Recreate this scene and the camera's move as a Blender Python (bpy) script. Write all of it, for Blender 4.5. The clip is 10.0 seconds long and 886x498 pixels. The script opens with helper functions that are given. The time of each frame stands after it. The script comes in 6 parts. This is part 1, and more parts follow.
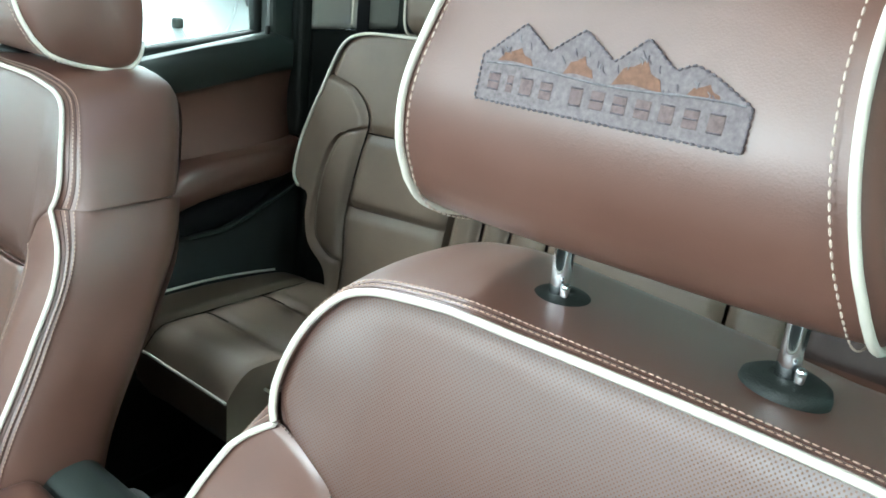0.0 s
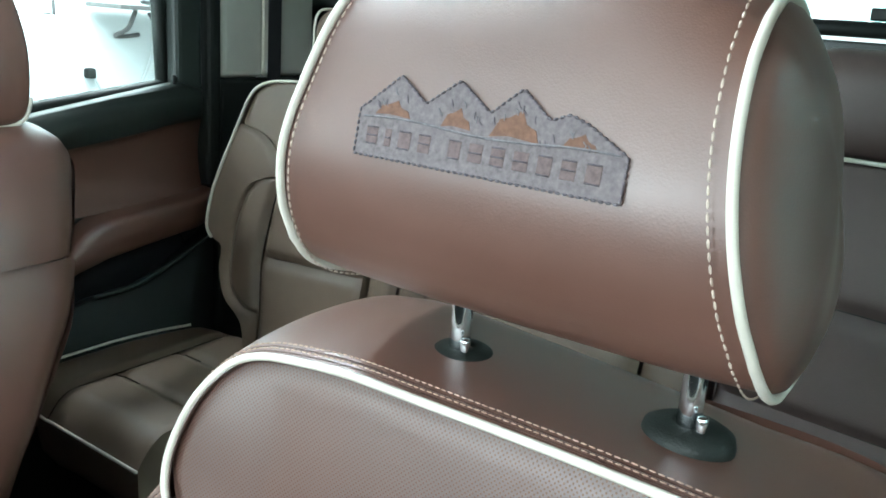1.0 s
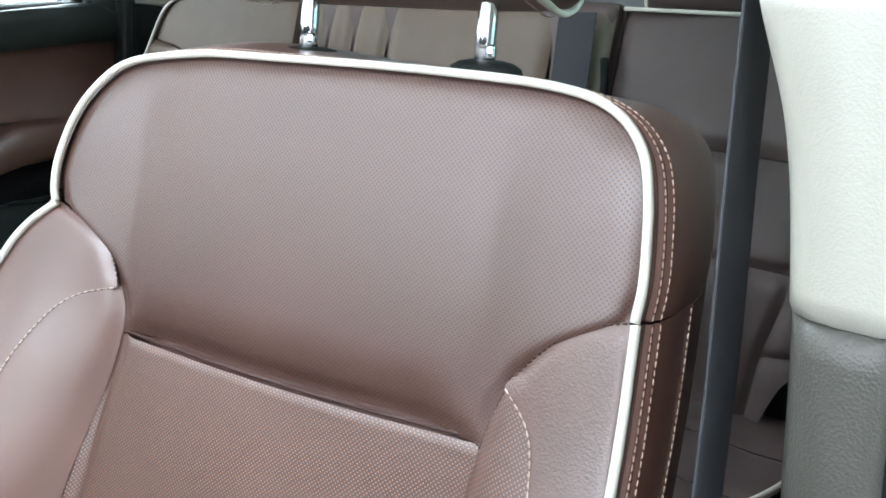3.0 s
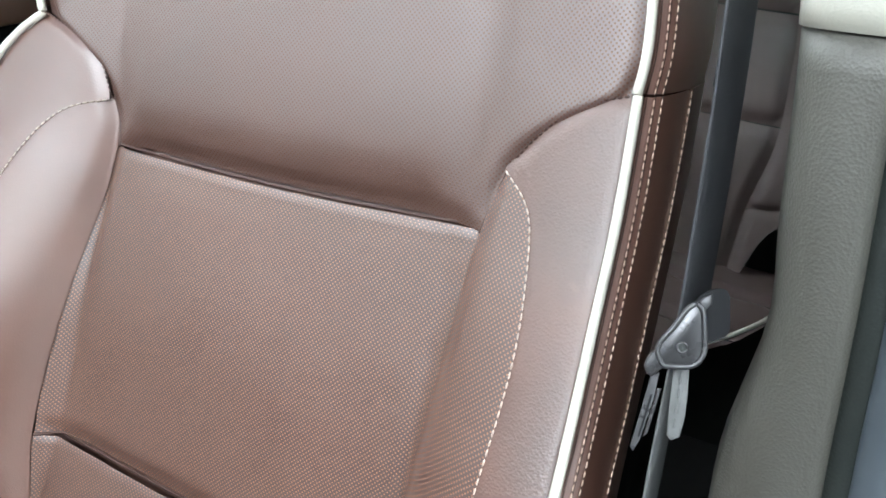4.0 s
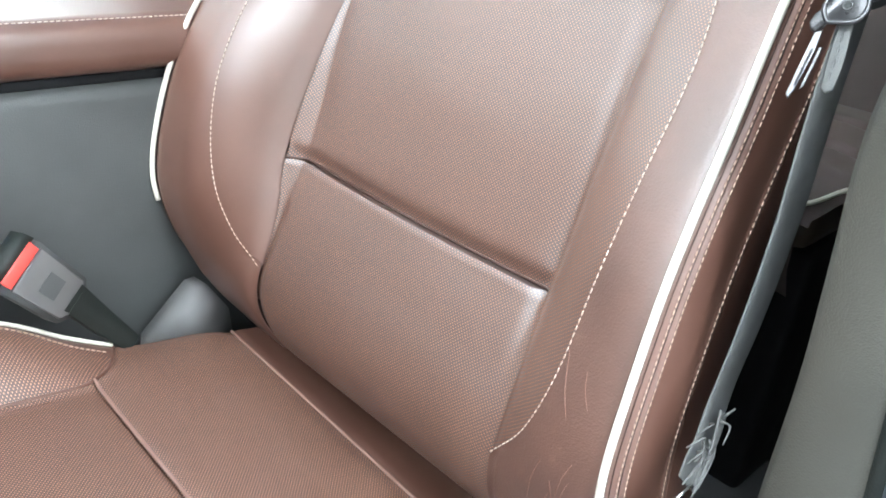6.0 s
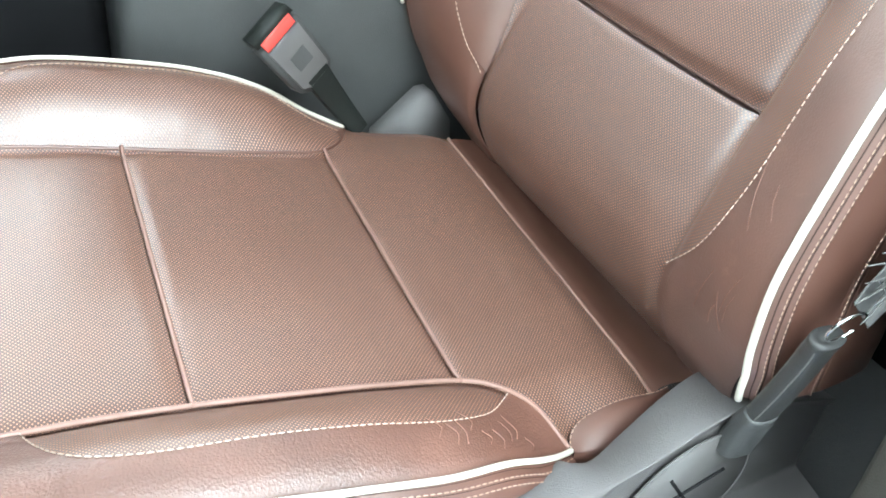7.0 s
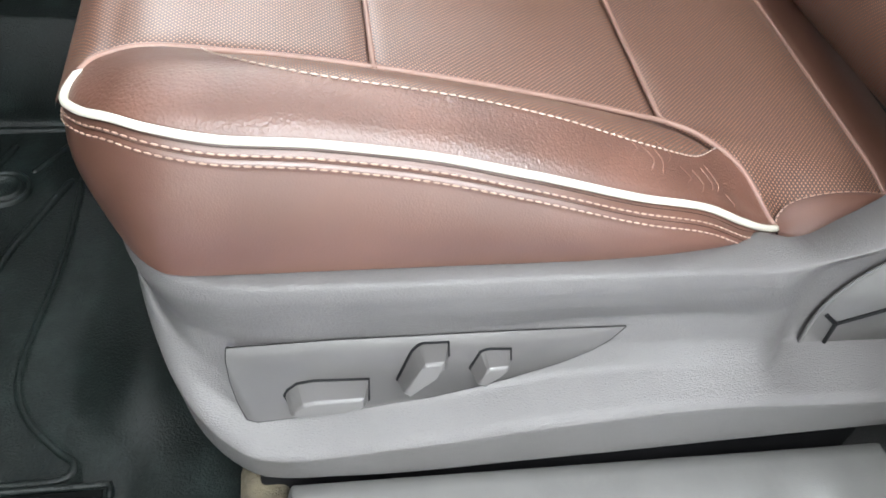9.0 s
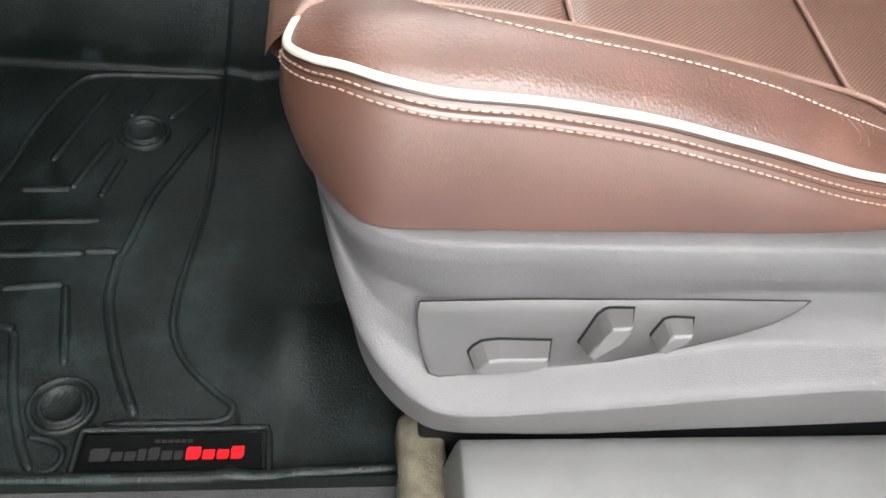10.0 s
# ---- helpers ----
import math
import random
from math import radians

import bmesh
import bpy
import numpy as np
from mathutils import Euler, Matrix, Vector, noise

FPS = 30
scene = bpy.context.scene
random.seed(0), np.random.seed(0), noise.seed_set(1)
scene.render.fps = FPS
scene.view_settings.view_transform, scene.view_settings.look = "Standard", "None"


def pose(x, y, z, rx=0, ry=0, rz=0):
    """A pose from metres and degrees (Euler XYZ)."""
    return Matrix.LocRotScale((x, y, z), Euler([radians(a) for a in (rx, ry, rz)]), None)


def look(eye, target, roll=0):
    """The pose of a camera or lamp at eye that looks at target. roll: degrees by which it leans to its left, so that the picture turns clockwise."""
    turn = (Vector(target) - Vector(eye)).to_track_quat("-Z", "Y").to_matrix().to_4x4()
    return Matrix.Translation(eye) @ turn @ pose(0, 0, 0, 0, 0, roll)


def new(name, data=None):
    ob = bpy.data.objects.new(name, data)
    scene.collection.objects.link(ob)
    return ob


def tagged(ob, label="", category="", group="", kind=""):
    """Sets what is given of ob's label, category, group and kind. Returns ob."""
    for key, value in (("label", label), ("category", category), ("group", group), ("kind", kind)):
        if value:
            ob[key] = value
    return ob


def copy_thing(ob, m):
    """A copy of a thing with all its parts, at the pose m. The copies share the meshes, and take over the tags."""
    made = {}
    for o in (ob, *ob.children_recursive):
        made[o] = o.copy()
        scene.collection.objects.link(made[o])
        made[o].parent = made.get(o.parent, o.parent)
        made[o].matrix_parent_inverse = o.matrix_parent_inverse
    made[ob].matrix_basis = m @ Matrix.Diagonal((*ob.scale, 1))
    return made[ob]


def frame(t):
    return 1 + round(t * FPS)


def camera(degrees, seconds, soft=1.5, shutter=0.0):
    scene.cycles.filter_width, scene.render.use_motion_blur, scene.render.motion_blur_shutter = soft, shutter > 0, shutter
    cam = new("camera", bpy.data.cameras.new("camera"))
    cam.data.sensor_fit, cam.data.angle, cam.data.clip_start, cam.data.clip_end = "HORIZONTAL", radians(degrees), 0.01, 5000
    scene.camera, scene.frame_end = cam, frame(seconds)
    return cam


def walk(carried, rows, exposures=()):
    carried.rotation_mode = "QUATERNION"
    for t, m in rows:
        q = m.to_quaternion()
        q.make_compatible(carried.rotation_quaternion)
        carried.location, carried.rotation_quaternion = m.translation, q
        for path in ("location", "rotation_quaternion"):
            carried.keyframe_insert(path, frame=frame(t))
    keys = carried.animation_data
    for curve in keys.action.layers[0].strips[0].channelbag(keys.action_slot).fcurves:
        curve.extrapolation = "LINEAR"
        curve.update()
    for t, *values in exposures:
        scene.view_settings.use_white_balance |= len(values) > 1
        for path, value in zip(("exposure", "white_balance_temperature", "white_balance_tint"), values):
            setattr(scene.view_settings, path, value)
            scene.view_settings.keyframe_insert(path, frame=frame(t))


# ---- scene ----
cam = camera(57.4, 10.0, soft=1.7)
PATH = [
    (0, (0.011, -0.19, 1.149), (1.493, 0.981, 0.494), 5.6),
    (0.5, (0.037, -0.178, 1.155), (1.601, 0.932, 0.587), 5.4),
    (1, (0.044, -0.196, 1.155), (1.644, 0.87, 0.605), 4.4),
    (1.5, (0.021, -0.244, 1.13), (1.657, 0.785, 0.614), 3.8),
    (2, (-0.014, -0.317, 1.051), (1.654, 0.685, 0.589), 4.8),
    (2.2, (-0.03, -0.328, 1.026), (1.666, 0.645, 0.606), 5.0),
    (3.3, (-0.04, -0.356, 0.935), (1.641, 0.585, 0.399), 4.2),
    (3.5, (-0.044, -0.358, 0.921), (1.633, 0.559, 0.33), 4.4),
    (4, (-0.061, -0.357, 0.89), (1.599, 0.516, 0.196), 5.0),
    (4.5, (-0.082, -0.36, 0.877), (1.543, 0.502, 0.092), 5.2),
    (5, (-0.109, -0.368, 0.869), (1.49, 0.479, 0.018), 5.7),
    (5.2, (-0.126, -0.373, 0.865), (1.452, 0.495, -0.006), 5.5),
    (6.3, (-0.16, -0.482, 0.757), (0.999, 0.87, -0.154), 7.3),
    (6.5, (-0.158, -0.496, 0.746), (0.892, 0.897, -0.233), 7.6),
    (7, (-0.175, -0.52, 0.734), (0.648, 0.89, -0.42), 8.6),
    (7.5, (-0.195, -0.533, 0.739), (0.45, 0.897, -0.501), 8.8),
    (8, (-0.2, -0.539, 0.735), (0.327, 0.892, -0.559), 9.4),
    (8.5, (-0.188, -0.551, 0.688), (0.236, 0.864, -0.661), 9.7),
    (9, (-0.175, -0.557, 0.602), (0.207, 0.813, -0.804), 10.0),
    (9.5, (-0.194, -0.546, 0.575), (0.115, 0.794, -0.877), 9.7),
    (10, (-0.266, -0.547, 0.588), (0.032, 0.767, -0.89), 10.9),
]
walk(cam, [(t, look(eye, target, roll)) for t, eye, target, roll in PATH], exposures=[(0, 0.25, 5850, -3), (1, -0.05, 5850, -2), (2, 0.08, 5800, 9), (3.5, 0.12, 5950, 9), (4.5, 0.34, 6050, 7), (5.2, 0.48, 6000, 7), (6.5, 0.70, 6000, 5), (7, 0.58, 6000, 2), (7.5, 0.33, 5950, 1), (8, 0.35, 5950, 4), (9, 0.16, 6450, 11), (10, 0.27, 6750, 13)])

# ---- light ----
world = bpy.data.worlds.new("sky")
scene.world = world
world.use_nodes = True
wt = world.node_tree
sky = wt.nodes.new("ShaderNodeTexSky")
sky.sky_type = "NISHITA"
sky.sun_disc = False
sky.sun_elevation = radians(38)
sky.sun_rotation = radians(200)
wt.nodes["Background"].inputs["Strength"].default_value = 0.15
wt.links.new(sky.outputs["Color"], wt.nodes["Background"].inputs["Color"])


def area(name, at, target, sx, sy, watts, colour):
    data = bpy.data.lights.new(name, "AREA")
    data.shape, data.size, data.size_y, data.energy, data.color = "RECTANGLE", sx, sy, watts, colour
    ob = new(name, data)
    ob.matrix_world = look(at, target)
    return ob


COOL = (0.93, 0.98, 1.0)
# unseen lamps, assumed as workshop ceiling tubes, set to balance light on the seats
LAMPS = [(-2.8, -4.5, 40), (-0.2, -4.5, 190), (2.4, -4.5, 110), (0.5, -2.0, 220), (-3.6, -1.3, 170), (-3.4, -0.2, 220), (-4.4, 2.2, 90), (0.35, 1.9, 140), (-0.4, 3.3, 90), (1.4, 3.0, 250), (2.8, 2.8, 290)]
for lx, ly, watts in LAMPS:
    # the narrow lamp only reaches the cab through the added roof opening
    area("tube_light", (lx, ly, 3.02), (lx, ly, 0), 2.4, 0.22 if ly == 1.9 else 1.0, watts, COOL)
# unseen panel for daylight of an assumed door, placed to put sheen on the seats
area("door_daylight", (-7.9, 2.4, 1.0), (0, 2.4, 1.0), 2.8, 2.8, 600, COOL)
sun_data = bpy.data.lights.new("sun", "SUN")
sun_data.energy, sun_data.angle, sun_data.color = 1.0, radians(12), (1.0, 0.97, 0.93)
new("sun", sun_data).matrix_world = look((-9, -4, 6), (0, 0, 0))

# ---- materials ----
def nodes_of(name):
    m = bpy.data.materials.new(name)
    m.use_nodes = True
    t = m.node_tree
    return m, t, t.nodes["Principled BSDF"]


def add(t, kind, **inputs):
    n = t.nodes.new(kind)
    for key, value in inputs.items():
        n.inputs[key].default_value = value
    return n


def surface(name, colour, rough=0.5, metal=0.0, vary=0.25, scale=18.0, fine=400.0, bump=0.15, depth=0.0006, coat=0.0,
            spec=0.5, coat_rough=0.50, cells=False, wear=0.0, worn=(0.5, 0.4, 0.33), sheen=0.0, creases=0.0, wear_from=0.60, stretch=None):
    """A surface with two scales of colour change, a grain in relief and uneven gloss."""
    m, t, b = nodes_of(name)
    at = t.nodes.new("ShaderNodeTexCoord")
    big = add(t, "ShaderNodeTexNoise", Scale=scale, Detail=5.0, Roughness=0.6)
    t.links.new(at.outputs["Object"], big.inputs["Vector"])
    if cells:
        small = add(t, "ShaderNodeTexVoronoi", Scale=fine)
        relief = small.outputs["Distance"]
    else:
        small = add(t, "ShaderNodeTexNoise", Scale=fine, Detail=3.0)
        relief = small.outputs[0]
    if stretch:
        pull = t.nodes.new("ShaderNodeMapping")
        pull.inputs["Scale"].default_value = stretch
        t.links.new(at.outputs["Object"], pull.inputs["Vector"])
        t.links.new(pull.outputs["Vector"], small.inputs["Vector"])
    else:
        t.links.new(at.outputs["Object"], small.inputs["Vector"])
    ramp = t.nodes.new("ShaderNodeMapRange")
    for key, value in (("From Min", 0.3), ("From Max", 0.7), ("To Min", 1 - vary), ("To Max", 1 + vary)):
        ramp.inputs[key].default_value = value
    t.links.new(big.outputs[0], ramp.inputs["Value"])
    mix = t.nodes.new("ShaderNodeMix")
    mix.data_type, mix.blend_type = "RGBA", "MULTIPLY"
    mix.inputs["Factor"].default_value = 1.0
    mix.inputs["A"].default_value = (*colour, 1)
    t.links.new(ramp.outputs["Result"], mix.inputs["B"])
    out = mix.outputs["Result"]
    if wear:
        spots = add(t, "ShaderNodeTexNoise", Scale=scale * 2.3, Detail=8.0, Roughness=0.75)
        t.links.new(at.outputs["Object"], spots.inputs["Vector"])
        cut = t.nodes.new("ShaderNodeMapRange")
        cut.inputs["From Min"].default_value, cut.inputs["From Max"].default_value = wear_from, wear_from + 0.18
        cut.inputs["To Max"].default_value = wear
        t.links.new(spots.outputs[0], cut.inputs["Value"])
        over = t.nodes.new("ShaderNodeMix")
        over.data_type = "RGBA"
        over.inputs["B"].default_value = (*worn, 1)
        t.links.new(cut.outputs["Result"], over.inputs["Factor"])
        t.links.new(out, over.inputs["A"])
        out = over.outputs["Result"]
    t.links.new(out, b.inputs["Base Color"])
    gloss = t.nodes.new("ShaderNodeMapRange")
    for key, value in (("From Min", 0.3), ("From Max", 0.7), ("To Min", max(rough - 0.07, 0.02)), ("To Max", min(rough + 0.07, 1))):
        gloss.inputs[key].default_value = value
    t.links.new(big.outputs[0], gloss.inputs["Value"])
    t.links.new(gloss.outputs["Result"], b.inputs["Roughness"])
    b.inputs["Metallic"].default_value = metal
    b.inputs["Specular IOR Level"].default_value = spec
    b.inputs["Coat Weight"].default_value = coat
    b.inputs["Coat Roughness"].default_value = coat_rough
    b.inputs["Sheen Weight"].default_value = sheen
    if bump:
        rise = add(t, "ShaderNodeBump", Strength=bump, Distance=depth)
        t.links.new(relief, rise.inputs["Height"])
        t.links.new(rise.outputs["Normal"], b.inputs["Normal"])
    if creases:
        wavy = add(t, "ShaderNodeTexNoise", Scale=28.0, Detail=4.0)
        t.links.new(at.outputs["Object"], wavy.inputs["Vector"])
        moved = t.nodes.new("ShaderNodeMix")
        moved.data_type, moved.blend_type = "RGBA", "ADD"
        moved.inputs["Factor"].default_value = 0.035
        t.links.new(at.outputs["Object"], moved.inputs["A"])
        t.links.new(wavy.outputs["Color"], moved.inputs["B"])
        folds = add(t, "ShaderNodeTexVoronoi", Scale=150.0)
        folds.feature = "DISTANCE_TO_EDGE"
        t.links.new(moved.outputs["Result"], folds.inputs["Vector"])
        line = t.nodes.new("ShaderNodeMapRange")
        line.interpolation_type = "SMOOTHSTEP"
        line.inputs["From Max"].default_value = 0.11
        t.links.new(folds.outputs["Distance"], line.inputs["Value"])
        deep = add(t, "ShaderNodeBump", Strength=creases, Distance=0.0007)
        t.links.new(line.outputs["Result"], deep.inputs["Height"])
        t.links.new(b.inputs["Normal"].links[0].from_socket, deep.inputs["Normal"])
        t.links.new(deep.outputs["Normal"], b.inputs["Normal"])
    return m


def math_node(t, op, a, b=None):
    n = t.nodes.new("ShaderNodeMath")
    n.operation = op
    for k, v in enumerate((a, b)):
        if v is None:
            continue
        if isinstance(v, (int, float)):
            n.inputs[k].default_value = v
        else:
            t.links.new(v, n.inputs[k])
    return n.outputs[0]


def perforated(name, colour, rough, pitch=0.0032, hole=0.25, coat=0.0, ripples=0.5, floor=(0.60, 0.37, 0.275), coat_rough=0.45):
    """Leather pricked with a lattice of small round holes; the UV map is in metres."""
    m = surface(name, colour, rough, spec=1.0, vary=0.18, scale=8, fine=900, bump=0.12, depth=0.0004, cells=True, coat=coat, coat_rough=coat_rough)
    t, b = m.node_tree, m.node_tree.nodes["Principled BSDF"]
    at = t.nodes.new("ShaderNodeTexCoord")
    split = t.nodes.new("ShaderNodeSeparateXYZ")
    t.links.new(at.outputs["UV"], split.inputs[0])
    u = math_node(t, "DIVIDE", split.outputs[0], pitch)
    v = math_node(t, "DIVIDE", split.outputs[1], pitch)
    a = math_node(t, "SUBTRACT", math_node(t, "FRACT", math_node(t, "ADD", u, v)), 0.5)
    c = math_node(t, "SUBTRACT", math_node(t, "FRACT", math_node(t, "SUBTRACT", u, v)), 0.5)
    d = math_node(t, "SQRT", math_node(t, "ADD", math_node(t, "MULTIPLY", a, a), math_node(t, "MULTIPLY", c, c)))
    edge = t.nodes.new("ShaderNodeMapRange")
    edge.interpolation_type = "SMOOTHSTEP"
    edge.inputs["From Min"].default_value, edge.inputs["From Max"].default_value = hole * 0.7, hole * 1.22
    t.links.new(d, edge.inputs["Value"])
    was = b.inputs["Base Color"].links[0].from_socket
    mix = t.nodes.new("ShaderNodeMix")
    mix.data_type = "RGBA"
    mix.inputs["A"].default_value = (*floor, 1)
    t.links.new(was, mix.inputs["B"])
    t.links.new(edge.outputs["Result"], mix.inputs["Factor"])
    t.links.new(mix.outputs["Result"], b.inputs["Base Color"])
    t.links.new(math_node(t, "MULTIPLY", edge.outputs["Result"], 1.0), b.inputs["Specular IOR Level"])
    t.links.new(math_node(t, "MULTIPLY", edge.outputs["Result"], coat), b.inputs["Coat Weight"])
    rise = add(t, "ShaderNodeBump", Strength=0.4, Distance=0.0004)
    t.links.new(edge.outputs["Result"], rise.inputs["Height"])
    t.links.new(b.inputs["Normal"].links[0].from_socket, rise.inputs["Normal"])
    # shallow ripples of leather that has been sat on
    where = t.nodes.new("ShaderNodeMapping")
    where.inputs["Scale"].default_value = (1.0, 0.45, 1.0)
    t.links.new(at.outputs["Object"], where.inputs["Vector"])
    ripple = add(t, "ShaderNodeTexNoise", Scale=30.0, Detail=2.0, Distortion=0.25)
    t.links.new(where.outputs["Vector"], ripple.inputs["Vector"])
    soft = add(t, "ShaderNodeBump", Strength=ripples, Distance=0.003)
    t.links.new(ripple.outputs["Fac"], soft.inputs["Height"])
    t.links.new(rise.outputs["Normal"], soft.inputs["Normal"])
    t.links.new(soft.outputs["Normal"], b.inputs["Normal"])
    return m


BROWN = (0.117, 0.0505, 0.0335)
LEATHER = surface("brown_leather", BROWN, 0.46, spec=0.9, coat=0.50, coat_rough=0.38, vary=0.14, scale=9, fine=850, bump=0.14, depth=0.0005, cells=True, wear=0.10, worn=(0.30, 0.17, 0.12))
WORN = surface("worn_brown_leather", (0.104, 0.046, 0.031), 0.50, spec=0.9, coat=0.55, vary=0.26, scale=11, fine=640, bump=0.34, depth=0.0006, cells=True, wear=0.35, worn=(0.28, 0.15, 0.10), creases=0.07)
CREASED = surface("creased_brown_leather", BROWN, 0.44, spec=0.8, coat=0.45, vary=0.26, scale=11, fine=520, bump=0.42, depth=0.0007, cells=True, wear=0.40, worn=(0.28, 0.15, 0.10), creases=0.17)
PERFBROWN = (0.066, 0.025, 0.0155)
PERF = perforated("perforated_brown_leather", (0.068, 0.0255, 0.0150), 0.40, coat=0.50, coat_rough=0.38, floor=(0.50, 0.30, 0.22))
# same leather as PERF, its base darkened to carry the shade on the backrest
PERFMID = perforated("darkened_perforated_brown_leather", (0.053, 0.0188, 0.0112), 0.50, hole=0.225, coat=1.0, coat_rough=0.42, ripples=0.45, floor=(0.42, 0.235, 0.16))
PERFSOFT = perforated("fine_perforated_brown_leather", PERFBROWN, 0.52, hole=0.25, coat=0.80, ripples=0.12, floor=(0.150, 0.085, 0.062))
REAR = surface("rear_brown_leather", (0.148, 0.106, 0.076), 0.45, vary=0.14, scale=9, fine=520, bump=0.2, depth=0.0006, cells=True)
# same leather as REAR, darkened to carry the dimmer light on the driver's side
REAR_DIM = surface("rear_leather_dimmed", (0.098, 0.069, 0.062), 0.5, vary=0.14, scale=9, fine=520, bump=0.2, depth=0.0006, cells=True)
PIPING = surface("cream_piping", (0.66, 0.62, 0.53), 0.45, vary=0.08, scale=30, fine=900, bump=0.1)
THREAD = surface("cream_thread", (0.52, 0.42, 0.35), 0.75, vary=0.15, scale=200, fine=3000, bump=0.3, depth=0.0002)
TANTHREAD = surface("tan_thread", (0.44, 0.31, 0.245), 0.75, vary=0.15, scale=200, fine=3000, bump=0.3, depth=0.0002)
# same trim as CREAM, lightened because the rear pillar gets more light
CREAM_LIT = surface("brightened_rear_trim", (0.60, 0.58, 0.51), 0.5, vary=0.05, scale=10, fine=900, bump=0.2, depth=0.0005, cells=True)
GREY = surface("grey_grained_plastic", (0.120, 0.113, 0.112), 0.45, spec=0.5, vary=0.10, scale=16, fine=1150, bump=0.85, depth=0.0006, wear=0.10, worn=(0.30, 0.29, 0.28), stretch=(0.55, 1, 1))
GREYFLAT = surface("smooth_grey_plastic", (0.106, 0.100, 0.098), 0.38, vary=0.08, scale=20, fine=1200, bump=0.08)
GREYDARK = surface("sleeve_plastic", (0.040, 0.040, 0.039), 0.42, vary=0.12, scale=12, fine=700, bump=0.25, depth=0.0005, cells=True)
CONSOLE = surface("console_plastic", (0.062, 0.063, 0.062), 0.48, vary=0.12, scale=12, fine=700, bump=0.35, depth=0.0006, cells=True)
DARK = surface("dark_plastic", (0.014, 0.017, 0.015), 0.55, spec=0.35, vary=0.2, scale=14, fine=700, bump=0.3, depth=0.0006, cells=True)
DARKGREEN = surface("dark_door_plastic", (0.024, 0.031, 0.027), 0.48, vary=0.18, scale=10, fine=700, bump=0.25, depth=0.0006, cells=True)
# even black, also used where only shade darkens a gap or box
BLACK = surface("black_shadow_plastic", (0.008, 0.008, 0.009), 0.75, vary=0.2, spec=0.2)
CREAM = surface("cream_trim_plastic", (0.33, 0.315, 0.265), 0.5, vary=0.05, scale=10, fine=900, bump=0.2, depth=0.0005, cells=True)
PILLAR = surface("pillar_grey_plastic", (0.064, 0.060, 0.050), 0.5, vary=0.08, scale=14, fine=800, bump=0.35, depth=0.0006, cells=True)
WEB = surface("grey_belt_webbing", (0.032, 0.032, 0.036), 0.7, vary=0.12, scale=40, fine=1500, bump=0.6, depth=0.0006)
WEBPALE = surface("pale_belt_webbing", (0.115, 0.115, 0.112), 0.8, vary=0.2, scale=60, fine=1500, bump=0.6, depth=0.0006)
METAL = surface("dull_metal", (0.060, 0.058, 0.060), 0.30, metal=0.5, vary=0.12, scale=30, fine=900, bump=0.05)
CHROME = surface("chrome", (0.82, 0.83, 0.85), 0.10, metal=1.0, vary=0.05, bump=0.0)
RUBBER = surface("black_mat_rubber", (0.0042, 0.0066, 0.0060), 0.44, spec=0.34, vary=0.5, scale=9, fine=520, bump=0.9, depth=0.0010, wear=0.60, worn=(0.024, 0.036, 0.034), wear_from=0.52)
CARPET = surface("dark_carpet", (0.03, 0.03, 0.029), 0.95, vary=0.35, scale=60, fine=900, bump=0.9, depth=0.003, sheen=0.2)
BEIGECARPET = surface("dusty_carpet", (0.17, 0.145, 0.10), 0.95, vary=0.4, scale=70, fine=900, bump=0.9, depth=0.003)
SILL = surface("sill_trim_plastic", (0.135, 0.132, 0.127), 0.4, vary=0.12, scale=12, fine=800, bump=0.15, wear=0.15, worn=(0.30, 0.295, 0.28))
RED = surface("red_button_plastic", (0.75, 0.075, 0.06), 0.4, vary=0.05, bump=0.05)
REDPRINT = surface("red_print", (0.58, 0.010, 0.014), 0.6, spec=0.1, vary=0.05, bump=0.0)
GREYPRINT = surface("grey_print", (0.020, 0.020, 0.019), 0.6, spec=0.05, vary=0.1, bump=0.0)
LABELBLACK = surface("label_black", (0.0040, 0.0044, 0.0042), 0.5, spec=0.02, vary=0.1, bump=0.0)
EMBROIDER = surface("grey_embroidery", (0.162, 0.134, 0.138), 0.75, vary=0.35, scale=350, fine=2600, bump=0.7, depth=0.0005)
BADGEDARK = surface("badge_border_thread", (0.135, 0.115, 0.128), 0.8, spec=0.2, vary=0.3, scale=300, fine=2600, bump=0.6, depth=0.0004)
EMBROIDERPALE = surface("pale_grey_embroidery", (0.20, 0.185, 0.195), 0.8, spec=0.2, vary=0.3, scale=300, fine=2600, bump=0.6, depth=0.0004)
BADGETAN = surface("badge_tan_thread", (0.170, 0.092, 0.062), 0.8, spec=0.2, vary=0.3, scale=300, fine=2600, bump=0.6, depth=0.0004)
BADGEBROWN = surface("badge_brown_thread", (0.150, 0.110, 0.106), 0.8, spec=0.2, vary=0.3, scale=300, fine=2600, bump=0.6, depth=0.0004)
# besides dark stitches, tubes of this paint the shade deep in seam grooves
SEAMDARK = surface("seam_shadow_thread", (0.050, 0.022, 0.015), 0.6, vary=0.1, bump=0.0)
BLUE = surface("blue_car_paint", (0.010, 0.075, 0.33), 0.22, vary=0.04, bump=0.0, coat=1.0)
WEATHER = surface("weatherstrip_rubber", (0.055, 0.065, 0.075), 0.42, vary=0.12, scale=20, bump=0.1)
HEADLINER = surface("headliner_cloth", (0.66, 0.64, 0.60), 0.9, vary=0.06, bump=0.2)
WALL = surface("white_workshop_wall", (0.80, 0.82, 0.81), 0.6, vary=0.05, scale=2, fine=60, bump=0.1)
